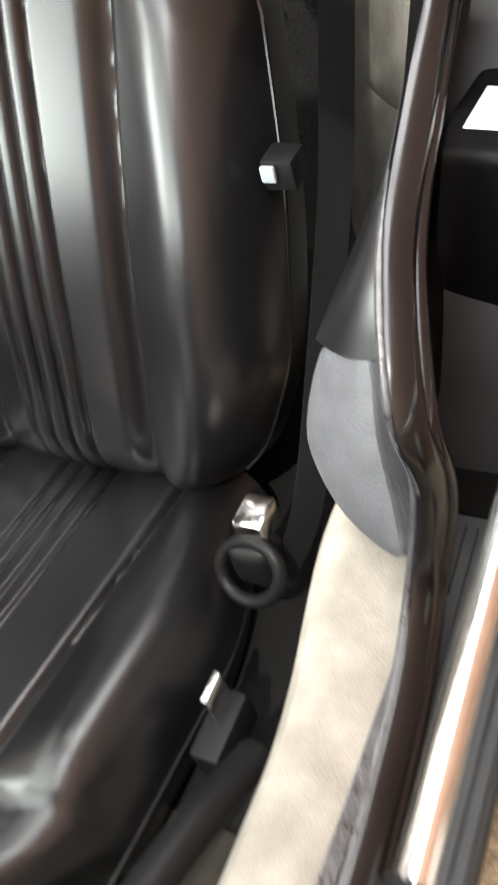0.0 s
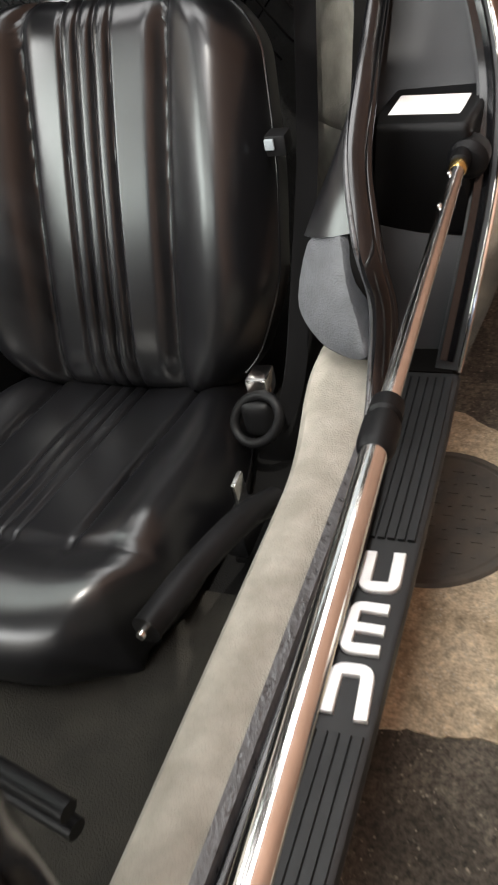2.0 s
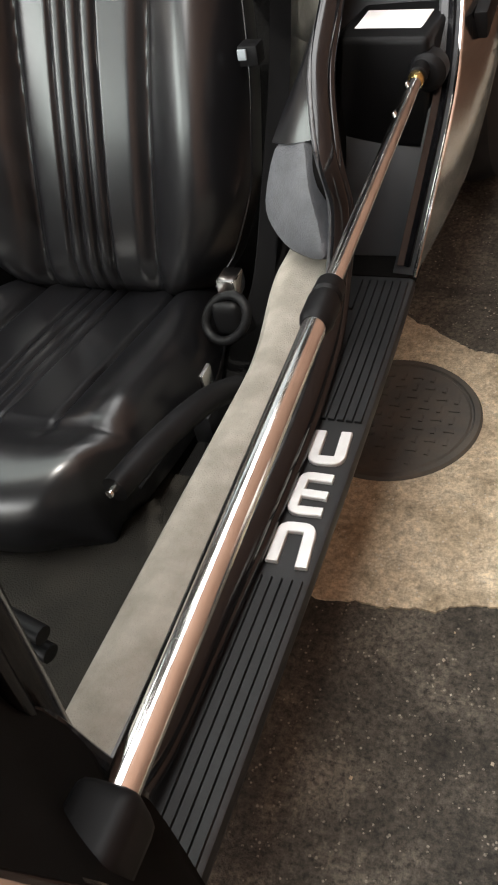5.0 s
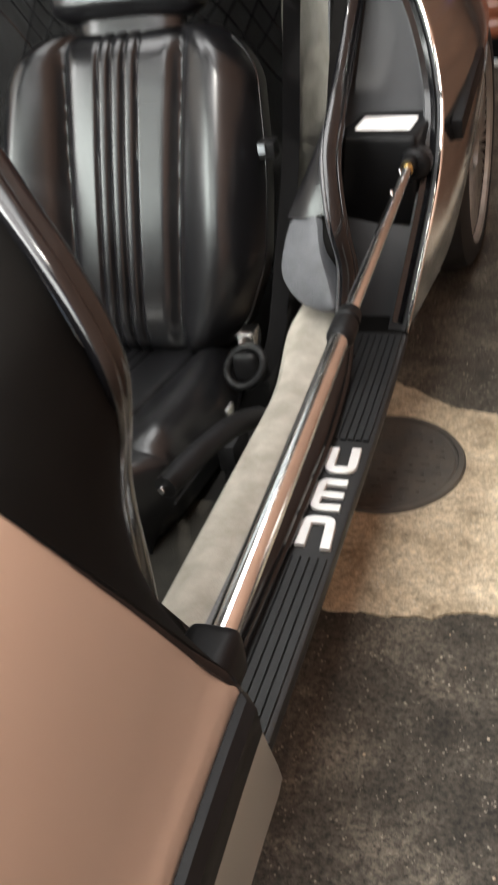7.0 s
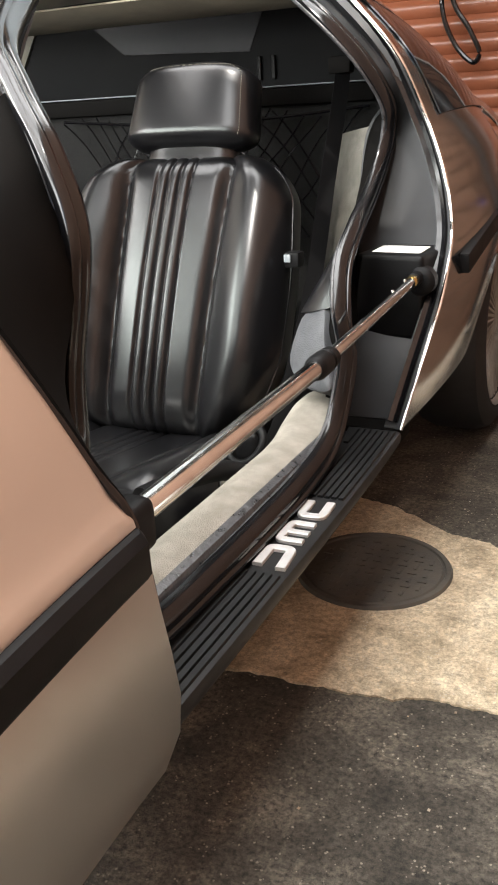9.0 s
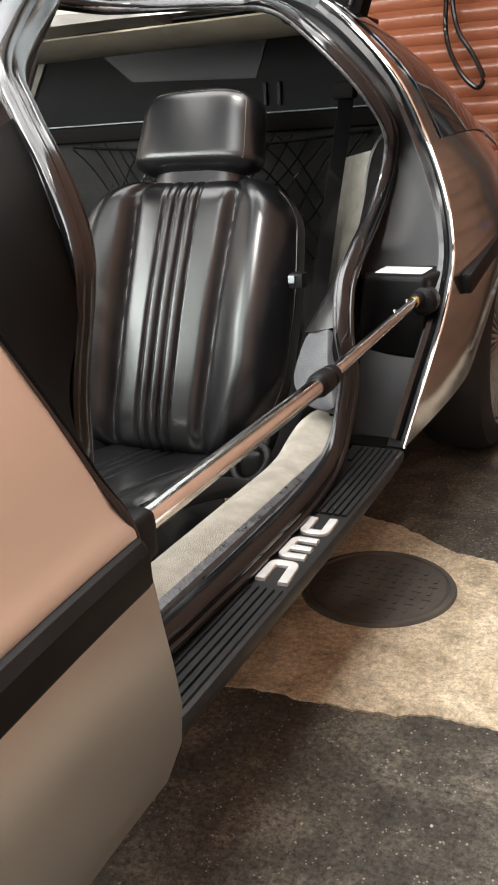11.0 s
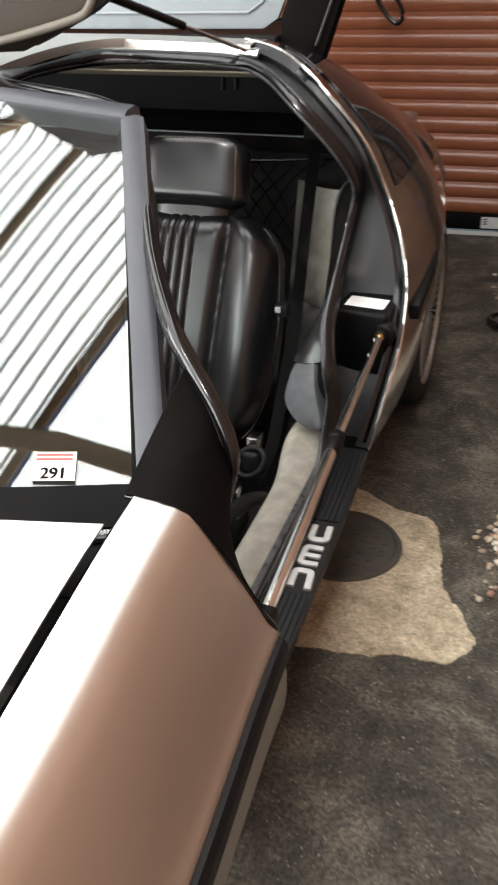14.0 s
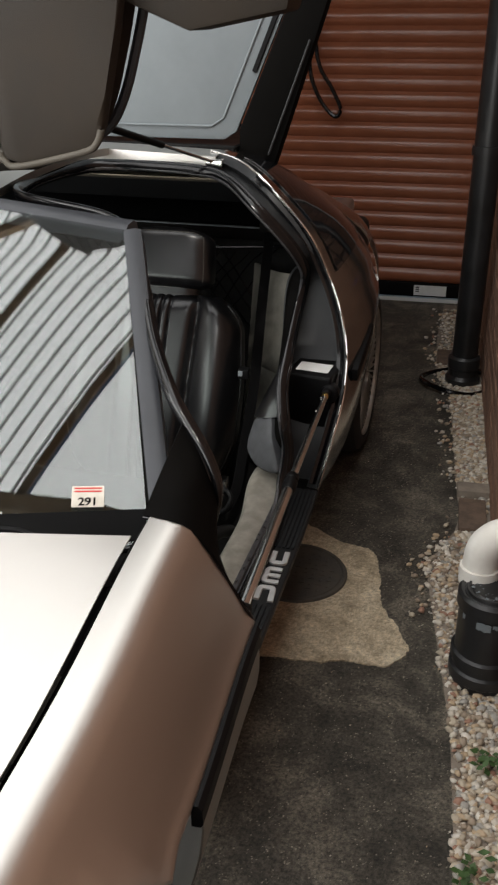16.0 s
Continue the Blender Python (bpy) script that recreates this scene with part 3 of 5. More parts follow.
def rear_jamb():
    ch = spline(CHROMEC, 6)
    part("chrome_edge", tube(ch, 0.0032, 8), CHROME, car, "thin bright steel edge of the rear wing")
    idx = [3, 4, 5, 6, 7, 8, 9, 10, 11, 12, 13, 14]
    base = spline([SEAL[i] for i in idx], 6)
    n = len(ch)
    pick = [base[round(i * (len(base) - 1) / (n - 1))] for i in range(n)]
    rows, ret = [], []
    for i, (a, b) in enumerate(zip(pick, ch)):
        k = smooth01(b.z, 0.80, 0.98)
        set_in = V(0, 0.045, 0).lerp(V(0, 0.012, -0.012), k)
        b = b + V(-0.004, 0.004, 0)
        far = V(a.x - 0.055, b.y, b.z).lerp(a + V(0, 0.02, 0), k) + set_in
        lip = b + V(-0.030, 0.004, 0).lerp((a - b) * 0.3, k)
        rows.append([b, lip, lip + set_in + V(-0.003, 0, 0), (lip + set_in).lerp(far, 0.5), far])
        ret.append([a + V(0.006, 0.004, 0), a.lerp(far, 0.5) + V(-0.012, 0, 0), far + V(0, 0.01, 0)])
    part("jamb_panel", sheet(rows, -0.004), GREYPLASTIC, car, "dark grey rear door jamb panel", 30)
    part("jamb_return", sheet(ret, -0.004), JAMB, car, "black inner side of the jamb")
    strip = [q + V(-0.020, 0.006, 0.0) for q in ch[1:56]]
    part("jamb_seal", sweep(strip, [(-0.011, -0.002), (-0.009, 0.006), (0.0, 0.0035), (0.008, 0.007), (0.011, -0.002)], False, (0, -1, 0.2)), RUBBER, car, "flat rubber strip along the jamb")
    # lock box with a sticker
    m = Matrix.Translation((-0.055, 0.19, 0.535)) @ Matrix.Rotation(radians(-6), 4, "Z")
    box = part("lock_housing", rbox((-0.070, -0.066, -0.082), (0.066, 0.09, 0.072), 0.010, 3, m), PLASTIC, car, "black moulded striker housing")
    lid = m @ Matrix.Translation((0, 0.005, 0.0735)) @ Matrix.Rotation(radians(4), 4, "X")
    part("sticker", rbox((-0.050, -0.040, -0.001), (0.046, 0.022, 0.001), 0.0008, 1, lid), WHITEPAPER, box, "blank white sticker")
    part("socket", lathe([(0.0, 0.012), (0.015, 0.012), (0.021, 0.010), (0.026, 0.004), (0.026, -0.02), (0.0, -0.02)], 24, Matrix.Translation((0.002, 0.118, 0.563)) @ Matrix.Rotation(radians(90), 4, "X")), PLASTIC, box, "round black strut socket")
    part("lower_jamb", rbox((-0.13, 0.001, 0.28), (-0.008, 0.09, 0.316), 0.004), JAMB, car)
    # grey pad at the foot of the door pillar
    out = [V(-0.182, -0.009, 0.518), V(-0.156, -0.018, 0.533), V(-0.128, -0.033, 0.541), V(-0.116, -0.068, 0.494), V(-0.09, -0.115, 0.444), V(-0.095, -0.125, 0.421),
           V(-0.146, -0.094, 0.414), V(-0.183, -0.06, 0.428), V(-0.197, -0.035, 0.455)]
    out = spline(out, 3, True)
    n = V(-0.511, -0.745, 0.429)
    c = sum(out, Vector()) / len(out)
    rws = [[q - n * 0.05 for q in out], [q - n * 0.004 for q in out], [q.lerp(c, 0.05) for q in out], [q.lerp(c, 0.3) + n * 0.003 for q in out], [q.lerp(c, 0.7) + n * 0.004 for q in out], [q.lerp(c, 0.97) + n * 0.004 for q in out]]
    part("pillar_pad", rings(bmesh.new(), rws), PADCLOTH, car, "grey grained vinyl pad on the pillar foot")
    # black vinyl collar rising from the pad behind the seal
    edge = spline([(-0.112, -0.03, 0.54), (-0.113, 0.0, 0.59), (-0.118, 0.05, 0.63), (-0.122, 0.08, 0.645)], 5)
    inner = spline([(-0.182, 0.0, 0.52), (-0.166, 0.02, 0.555), (-0.145, 0.05, 0.60), (-0.126, 0.085, 0.65)], 5)
    part("pillar_collar", sheet(ruled(edge, inner, 6, (-0.002, -0.008, 0.0)), 0.006), LEATHER, car, "black vinyl collar above the pillar pad")
    # pillar under the seal, between pad and step plate
    pil = spline([(-0.10, -0.06, 0.33), (-0.095, -0.06, 0.42), (-0.10, -0.045, 0.50), (-0.115, 0.0, 0.55)], 5)
    part("pillar_liner", sweep(pil, [(-0.008, -0.02), (-0.008, 0.004), (0.0, 0.006), (0.008, 0.004), (0.008, -0.02)], False, (1, 0, 0.3)), JAMB, car, "black painted door pillar")


def strut():
    a, b, c = V(-0.004, 0.095, 0.571), V(0.0096, -0.402, 0.5528), V(0.034, -0.90, 0.560)
    st = thing("support_bar", "telescopic chrome bar propped across the door opening", "bar")
    part("thick_tube", tube([b.lerp(c, k / 6) for k in range(7)], 0.0118, 20), CHROME, st)
    part("thin_tube", tube([a.lerp(b, k / 6) for k in range(7)], 0.0092, 20), CHROME, st)
    d = (c - b).normalized()
    rr = [(-0.034, 0.0115), (-0.032, 0.0150), (-0.014, 0.0158), (-0.011, 0.0130), (-0.005, 0.0130), (-0.003, 0.0168), (0.026, 0.0168), (0.033, 0.0150), (0.036, 0.0122)]
    path = [b + d * s for s, _ in rr]
    part("collar", sweep(path, circle(1, 20), False, (0, 0, 1), None, [r for _, r in rr]), PLASTIC, st, "black plastic locking collar")
    e = (a - b).normalized()
    part("end_cap", sweep([a + e * s for s in (-0.012, -0.01, 0.012, 0.024)], circle(1, 16), False, (0, 0, 1), None, [0.0095, 0.0125, 0.0125, 0.008]), PLASTIC, st, "black end cap")
    part("brass_clip", sweep([a - e * s for s in (0.012, 0.016, 0.028, 0.032)], circle(1, 16), False, (0, 0, 1), None, [0.0094, 0.0108, 0.0108, 0.0094]), BRASS, st, "small brass ring")
    for s in (0.10, 0.26):
        q = a.lerp(b, s) + V(-0.006, 0, 0.008)
        part("button", rbox(q - V(0.002, 0.004, 0.002), q + V(0.002, 0.004, 0.003), 0.001, 1), CHROME, st, "spring button")


def front_wing():
    """Hood, wing and lower body ahead of the door."""
    ys = [-0.955 - 0.055 * k for k in range(26)]
    drop = lambda y: 0.105 * (-1.0 - y) + 0.01 * max(0, -1.6 - y)
    bow = lambda y: 0.018 * smooth01(-y, 0.95, 1.4)
    rows = []
    for i, y in enumerate(ys):
        dz, bx = drop(y), bow(y)
        prof = [(-0.078, 0.806), (-0.05, 0.803), (-0.028, 0.797), (-0.014, 0.787), (-0.004, 0.770), (0.012, 0.735), (0.032, 0.685), (0.050, 0.635), (0.060, 0.607), (0.068, 0.594), (0.073, 0.587), (0.074, 0.581)]
        row = []
        for x, z in prof:
            yy = y - 0.30 * max(0, z - 0.585) * (1 - i / 25)
            zz = z - dz * (0.4 + 0.6 * smooth01(z, 0.55, 0.78))
            arch = 0.30 + math.sqrt(max(0.0, 0.375 ** 2 - (yy + 1.71) ** 2)) if -2.085 < yy < -1.335 else 0.0
            row.append(V(x + bx + (0.012 * smooth01(arch - zz, -0.05, 0.0) if arch else 0.0), yy, max(zz, arch)))
        rows.append(row)
    part("front_wing", sheet(rows, -0.003), STEEL, car, "brushed stainless front wing")
    rows = []
    for y in ys:
        dz, bx = drop(y), bow(y)
        yy = y - 0.088 - 0.045 * max(0.0, 1 + (y + 0.955) / 0.5)
        hood = []
        for k in range(13):
            x = -0.084 - (0.854 * 2) * k / 12 * 0.5
            crown = 0.022 * math.sin(min(1, (-0.086 - x) / 0.86) * math.pi / 2)
            hood.append(V(x + (bx if k == 0 else bx * (1 - k / 12)), yy - 0.16 * math.sin(min(1, (-0.086 - x) / 0.86) * math.pi / 2), 0.806 - dz + crown - 0.0005))
        rows.append(hood)
    part("hood", sheet(rows, -0.003), STEEL, car, "plain brushed stainless hood")
    part("hood_gap", sheet([[V(-0.094 + bow(y), y - 0.06, 0.780 - drop(y)), V(-0.072 + bow(y), y - 0.06, 0.780 - drop(y))] for y in ys], 0.004), INK, car, "dark shut line")
    # rubbing strip
    rows = []
    for i, y in enumerate([ys[0], ys[0] - 0.010] + [q for q in ys[1:] if q > -1.34]):
        b, dz = bow(y), drop(y) * 0.4
        b -= 0.010 if i == 0 else 0.0
        rows.append([V(x + b, y + 0.006, z - dz) for x, z in ((0.070, 0.581), (0.080, 0.580), (0.0865, 0.573), (0.087, 0.548), (0.083, 0.542), (0.070, 0.541))])
    part("rubbing_strip", rings(bmesh.new(), rows), PLASTIC, car, "black rubber rubbing strip")
    rows = []
    for i in range(10):
        y = -0.945 - 0.04 * i
        b, dz = bow(y), drop(y) * 0.4
        rows.append([V(x + b, y + (0.07 * smooth01(-z, -0.54, -0.30) if i < 9 else 0) * (1 - i / 9), z - dz * k) for x, z, k in
                     ((0.077, 0.541, 1), (0.079, 0.50, 1), (0.074, 0.45, 1), (0.062, 0.39, 1), (0.045, 0.33, 0.6), (0.022, 0.275, 0.3), (-0.01, 0.235, 0.2), (-0.06, 0.215, 0))])
    part("lower_wing", sheet(rows, -0.003), STEEL, car, "lower stainless body panel with hazy reflections")
    # dark jamb between the wing's rear edge and the seal
    fr = spline([(-0.09, -1.021, 0.806), (-0.028, -1.0186, 0.797), (0.012, -1.0, 0.735), (0.050, -0.970, 0.635), (0.068, -0.9577, 0.594), (0.074, -0.950, 0.545), (0.066, -0.925, 0.45), (0.045, -0.885, 0.345), (0.02, -0.86, 0.29)], 4)
    se = spline([(-0.088, -0.835, 0.889), (-0.045, -0.862, 0.83), (-0.020, -0.868, 0.76), (-0.045, -0.878, 0.665), (-0.057, -0.872, 0.592), (-0.044, -0.858, 0.540), (-0.018, -0.862, 0.516), (0.012, -0.868, 0.48), (0.012, -0.86, 0.30)], 4)
    part("front_jamb", sheet(ruled(fr, se, 6, (0, -0.008, 0)), 0.006), JAMB, car, "dark painted front door jamb")
    part("jamb_lip", tube([p + V(0, 0.002, 0) for p in se[6:29]], 0.0055, 8), RUBBER, car, "black rubber lip of the front jamb")
    part("wing_edge_seal", tube([p + V(-0.001, 0.003, 0) for p in fr], 0.0045, 8), RUBBER, car, "black edge trim on the wing")
    part("strut_bracket", rbox((0.012, -0.945, 0.535), (0.056, -0.895, 0.582), 0.012, 3), PLASTIC, car, "black bracket holding the bar")
    # dark wheel arch and tyre behind it
    part("arch_liner", rbox((-0.42, -2.10, 0.18), (-0.22, -1.32, 0.62), 0.03), PLASTIC, car, "black arch liner")


def windscreen():
    """Raked screen with a grey painted surround."""
    br, tr = V(-0.105, -0.975, 0.792), V(-0.338, -0.455, 1.118)
    def at(u, v, off=0.0):
        # u: 0 at the driver's edge to 1 at the middle; v: 0 at the foot to 1 at the header
        e = br.lerp(tr, v)
        mid = V(MID, -1.27, 0.83).lerp(V(MID, -0.36, 1.145), v)
        q = e.lerp(mid, u)
        bowed = math.sin(u * math.pi / 2) - u
        return q + V(0, -0.16 * bowed * (1 - 0.7 * v), 0.02 * bowed) + V(0.1, -0.5, 0.8).normalized() * off
    rows = [[at(u / 10, v / 8) for u in range(0, 11)] + [V(2 * MID - at(u / 10, v / 8).x, at(u / 10, v / 8).y, at(u / 10, v / 8).z) for u in range(9, -1, -1)] for v in (-0.8, 0, 1, 2, 3, 4, 5, 6, 7, 8)]
    ws = part("windscreen", sheet(rows, 0.005), GLASS, car, "raked windscreen reflecting the roof above")
    ws.visible_shadow = False
    side = [at(-0.02, v / 8) for v in range(-1, 9)]
    part("screen_pillar", sweep(side, [(-0.012, -0.02), (-0.012, 0.006), (-0.004, 0.010), (0.014, 0.010), (0.024, 0.004), (0.026, -0.03)], False, (0.1, -0.5, 0.8)), GREYPAINT, car, "dark grey painted screen pillar")
    top = [at(-0.03, 1.03)] + [at(u / 10, 1.03) for u in range(0, 11)]
    top += [V(2 * MID - p.x, p.y, p.z) for p in top[-2::-1]]
    part("screen_header", sweep(top, [(-0.022, -0.03), (-0.022, 0.004), (-0.012, 0.010), (0.012, 0.008), (0.022, -0.002), (0.022, -0.03)], False, (0, -0.3, 0.9)), GREYPAINT, car, "dark grey screen header")
    foot = [at(u / 10, -0.105, -0.004) for u in range(0, 11)]
    part("cowl_seal", tube(foot, 0.006, 8), RUBBER, car, "black rubber at the foot of the screen")
    # black band along the glass foot and the lot ticket behind the glass
    rows = [[at(u / 10, v, 0.007) for u in range(0, 11)] for v in (-0.09, -0.05, -0.005)]
    part("glass_band", sheet(rows, 0.001), INK, ws, "black border band of the glass")
    q = at(0.100, 0.004, 0.010)
    nx = (at(0.05, 0.1) - at(0.25, 0.1)).normalized()
    ny = (at(0.1, 0.2) - at(0.1, 0.1)).normalized()
    nz = nx.cross(ny)
    m = Matrix((nx, ny, nz)).transposed().to_4x4()
    m.translation = q
    tk = part("lot_ticket", rbox((-0.026, 0.0, -0.0006), (0.026, 0.040, 0.0006), 0, m=m), TICKET, ws, "white lot ticket with the number 291")
    cu = bpy.data.curves.new("number", "FONT")
    cu.body, cu.size, cu.align_x, cu.extrude = "291", 0.021, "CENTER", 0.0002
    tx = new("digits", cu)
    me = bpy.data.meshes.new_from_object(tx)
    bpy.data.objects.remove(tx)
    bold = bmesh.new()
    for k, s in enumerate((-0.0007, 0.0, 0.0007)):
        one = me.copy()
        one.transform(Matrix.Translation((s, 0.003 + s * 0.5, 0.0010 + 0.00007 * k)))
        bold.from_mesh(one)
    bold.to_mesh(me)
    bold.free()
    me.transform(m)
    me.materials.clear()
    me.materials.append(INK)
    dg = new("digits", me)
    dg.parent = tk
    tagged(dg, "bold black digits 291")
    for k in range(2):
        part("print_bar", rbox((-0.022, 0.028 + 0.006 * k, 0.0007), (0.022, 0.031 + 0.006 * k, 0.0011), 0, m=m), REDINK, tk, "red print line")
    cowl = lambda u: V(-0.084 - 0.854 * u, -1.115 - 0.16 * math.sin(u * math.pi / 2), 0.778)
    part("cowl_panel", sheet([[at(u / 10, -0.085, -0.012), at(u / 10, -0.11, -0.016), cowl(u / 10) + V(0, 0, -0.008), cowl(u / 10) + V(0, -0.05, -0.008)] for u in range(11)], 0.004), PLASTIC, car, "black cowl panel under the screen foot")
    # wiper
    part("wiper", tube([at(0.17, -0.085, 0.016), at(0.21, -0.06, 0.020), at(0.30, -0.045, 0.02), at(0.8, 0.0, 0.02)], 0.007, 8), PLASTIC, car, "black wiper arm on the screen foot")
    # dash top and column seen through the glass
    part("dashboard", rbox((-1.8, -1.02, 0.42), (-0.13, -0.80, 0.76), 0.04, 3), PLASTIC, car, "black dashboard")
    # side glass quarter and inner pillar
    part("inner_pillar", sweep([p + V(-0.02, 0.03, -0.015) for p in side[1:]], circle(0.016, 8), False, (0, 0, 1)), JAMB, car, "black inner pillar trim")


def interior():
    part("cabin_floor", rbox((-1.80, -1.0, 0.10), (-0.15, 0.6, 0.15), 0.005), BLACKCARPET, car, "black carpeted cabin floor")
    part("footwell_carpet", rbox((-0.84, -0.99, 0.148), (-0.152, -0.30, 0.160), 0.003), FOOTCARPET, car, "beige footwell carpet with the shade put into its colour")
    part("cabin_tunnel", rbox((-1.12, -0.9, 0.15), (-0.84, 0.6, 0.40), 0.03, 3), PLASTIC, car, "black centre tunnel")
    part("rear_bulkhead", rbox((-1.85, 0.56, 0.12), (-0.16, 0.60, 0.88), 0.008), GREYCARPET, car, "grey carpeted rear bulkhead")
    part("shelf_rail", rbox((-1.80, 0.535, 0.875), (-0.22, 0.60, 0.915), 0.008), JAMB, car, "black rail above the bulkhead")
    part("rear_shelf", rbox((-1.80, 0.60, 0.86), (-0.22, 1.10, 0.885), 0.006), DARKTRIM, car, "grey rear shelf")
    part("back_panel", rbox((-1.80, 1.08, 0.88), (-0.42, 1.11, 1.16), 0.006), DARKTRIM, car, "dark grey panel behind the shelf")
    # painted reflection: the engine cover's grey showing in the dark rear glass
    pane = [(-1.36, 1.176), (-0.72, 1.146), (-0.77, 1.03), (-1.20, 1.05)]
    bm = bmesh.new()
    rings(bm, [[V(x, y, z) for x, z in pane] for y in (1.076, 1.0795)])
    part("window_reflection", bm, REARSHEEN, car, "grey pane painted as the engine cover showing in the rear glass")
    bm = bmesh.new()
    rings(bm, [[V(x, y, z) for x, z in ((-1.62, 1.02), (-1.60, 1.02), (-1.50, 1.178), (-1.53, 1.178))] for y in (1.07, 1.0795)])
    part("rear_window_post", bm, SIDECLOTH, car, "pale post beside the rear window")
    for x in (-0.745, -0.700):
        part("shelf_latch", rbox((x, 1.068, 0.95), (x + 0.012, 1.0795, 1.015), 0.002, 1), PLASTIC, car, "black shelf latch")
    part("shelf_edge", rbox((-1.78, 0.530, 0.9155), (-0.24, 0.545, 0.9185), 0.001, 1), LIDGREY, car, "pale edge line of the rail")
    # added out of sight to keep skylight off the shelf and back panel
    part("shelf_shade", rbox((-1.75, 0.57, 1.138), (-0.40, 1.11, 1.154), 0.004, 1), PLASTIC, car, "unseen black panel added to keep light off the shelf")
    part("far_side_lining", rbox((-1.88, -1.0, 0.12), (-1.82, 1.1, 1.0), 0.01), PLASTIC, car, "black far side lining")
    # roof centre strip and rear roof edge
    rows = []
    for i in range(13):
        y = -0.36 + 0.9 * i / 12
        rows.append([V(MID + u, y, 1.165 - 0.22 * u * u - 0.04 * ((y - 0.1) / 0.5) ** 2) for u in (-0.21, -0.14, -0.07, 0, 0.07, 0.14, 0.21)])
    part("roof_strip", sheet(rows, -0.02), STEEL, car, "stainless roof centre strip")
    rows = []
    for i in range(15):
        x = -0.40 - 1.08 * i / 14
        z = 1.155 + 0.012 * math.sin(math.pi * i / 14)
        rows.append([V(x, 0.36, z - 0.035), V(x, 0.365, z - 0.004), V(x, 0.40, z), V(x, 0.50, z - 0.004), V(x, 0.56, z - 0.015)])
    part("rear_roof", sheet(rows, 0.004), STEEL, car, "bright rear roof edge")
    rows = [[V(-0.36 - 1.1 * i / 14, 0.31, 1.10), V(-0.36 - 1.1 * i / 14, 0.36, 1.085), V(-0.36 - 1.1 * i / 14, 0.50, 1.075), V(-0.36 - 1.1 * i / 14, 0.60, 1.085)] for i in range(15)]
    part("headliner", sheet(rows, 0.004), HEADLINER, car, "beige headliner above the rear window")
    part("hinge_bracket", rbox((-0.425, 0.345, 1.115), (-0.375, 0.385, 1.145), 0.004), CHROME, car, "bright strut bracket")
    # beige side trim behind the seat, with a stitched break
    rows = []
    for i in range(33):
        z = 0.34 + 0.49 * i / 32
        crease = 0.010 * math.exp(-((z - 0.665) / 0.006) ** 2) + 0.010 * math.exp(-((z - 0.54) / 0.006) ** 2)
        row = []
        for j in range(13):
            k = j / 12
            puff = 0.028 * math.sin(math.pi * k) - crease
            row.append(V(-0.150 - 0.185 * k, 0.22 + 0.30 * (z - 0.40) + 0.21 * k - puff, z - 0.03 * k))
        rows.append(row)
    part("side_trim", sheet(rows, -0.01), SIDECLOTH, car, "beige padded side trim")
    # belt
    belt = spline([(-0.262, 0.45, 0.96), (-0.255, 0.42, 0.90), (-0.245, 0.30, 0.72), (-0.235, 0.19, 0.55), (-0.235, 0.08, 0.40), (-0.232, -0.02, 0.30), (-0.245, -0.08, 0.27), (-0.27, -0.06, 0.29)], 5)
    part("seat_belt", sweep(belt, [(-0.018, -0.0008), (0.018, -0.0008), (0.018, 0.0008), (-0.018, 0.0008)], False, (0.75, -0.6, 0.2)), WEBBING, car, "black seat belt webbing")
    part("belt_guide", rbox((-0.285, 0.42, 0.93), (-0.235, 0.455, 0.965), 0.008), JAMB, car, "black belt guide")
    part("latch_button", rbox((-0.262, 0.105, 0.583), (-0.232, 0.135, 0.612), 0.004), PLASTIC, car, "black seat back release")
    part("latch_face", rbox((-0.2605, 0.100, 0.594), (-0.247, 0.1045, 0.609), 0.002), LIDGREY, car, "pale face of the release")
    # buckle and bracket between seat and sill
    part("belt_buckle", rbox((-0.275, -0.085, 0.315), (-0.245, -0.045, 0.350), 0.004), CHROME, car, "bright belt buckle")
    loop = [V(-0.262, -0.10, 0.295) + V(0.037, -0.004, 0.012) * math.cos(a) + V(0.0, 0.016, 0.030) * math.sin(a) for a in [2 * math.pi * k / 24 for k in range(24)]]
    part("belt_loop", tube(loop, 0.0075, 10, True, (0.2, -0.85, 0.45)), PLASTIC, car, "looped black belt sleeve")
    part("buckle_cover", rbox((-0.290, -0.098, 0.255), (-0.240, -0.055, 0.318), 0.018, 4), PLASTIC, car, "black buckle cover")
    part("seat_rail", rbox((-0.252, -0.235, 0.25), (-0.246, -0.205, 0.295), 0.001), CHROME, car, "bright seat rail end")
    part("rail_block", rbox((-0.262, -0.27, 0.20), (-0.232, -0.20, 0.25), 0.004), PLASTIC, car, "black rail block")
    # hand brake
    hb = spline([(-0.175, -0.27, 0.315), (-0.185, -0.34, 0.35), (-0.20, -0.44, 0.372), (-0.213, -0.525, 0.378)], 5)
    part("hand_brake", tube(hb, 0.0165, 14), PLASTIC, car, "black hand brake lever beside the sill")
    part("brake_button", tube([(-0.2135, -0.524, 0.378), (-0.2155, -0.534, 0.3785)], 0.005, 10), CHROME, car, "bright release button")
    for z, x in ((0.352, -0.214), (0.318, -0.218)):
        part("stalk", tube([(x - 0.10, -0.68, z + 0.012), (x, -0.70, z)], 0.011, 10), PLASTIC, car, "black lever end under the dash")
    net = bmesh.new()
    for k in range(14):
        for sgn in (-1, 1):
            a = V(-1.05 + 0.045 * k + (0 if sgn > 0 else 0.22), 0.535 - 0.012 * random.random(), 0.86)
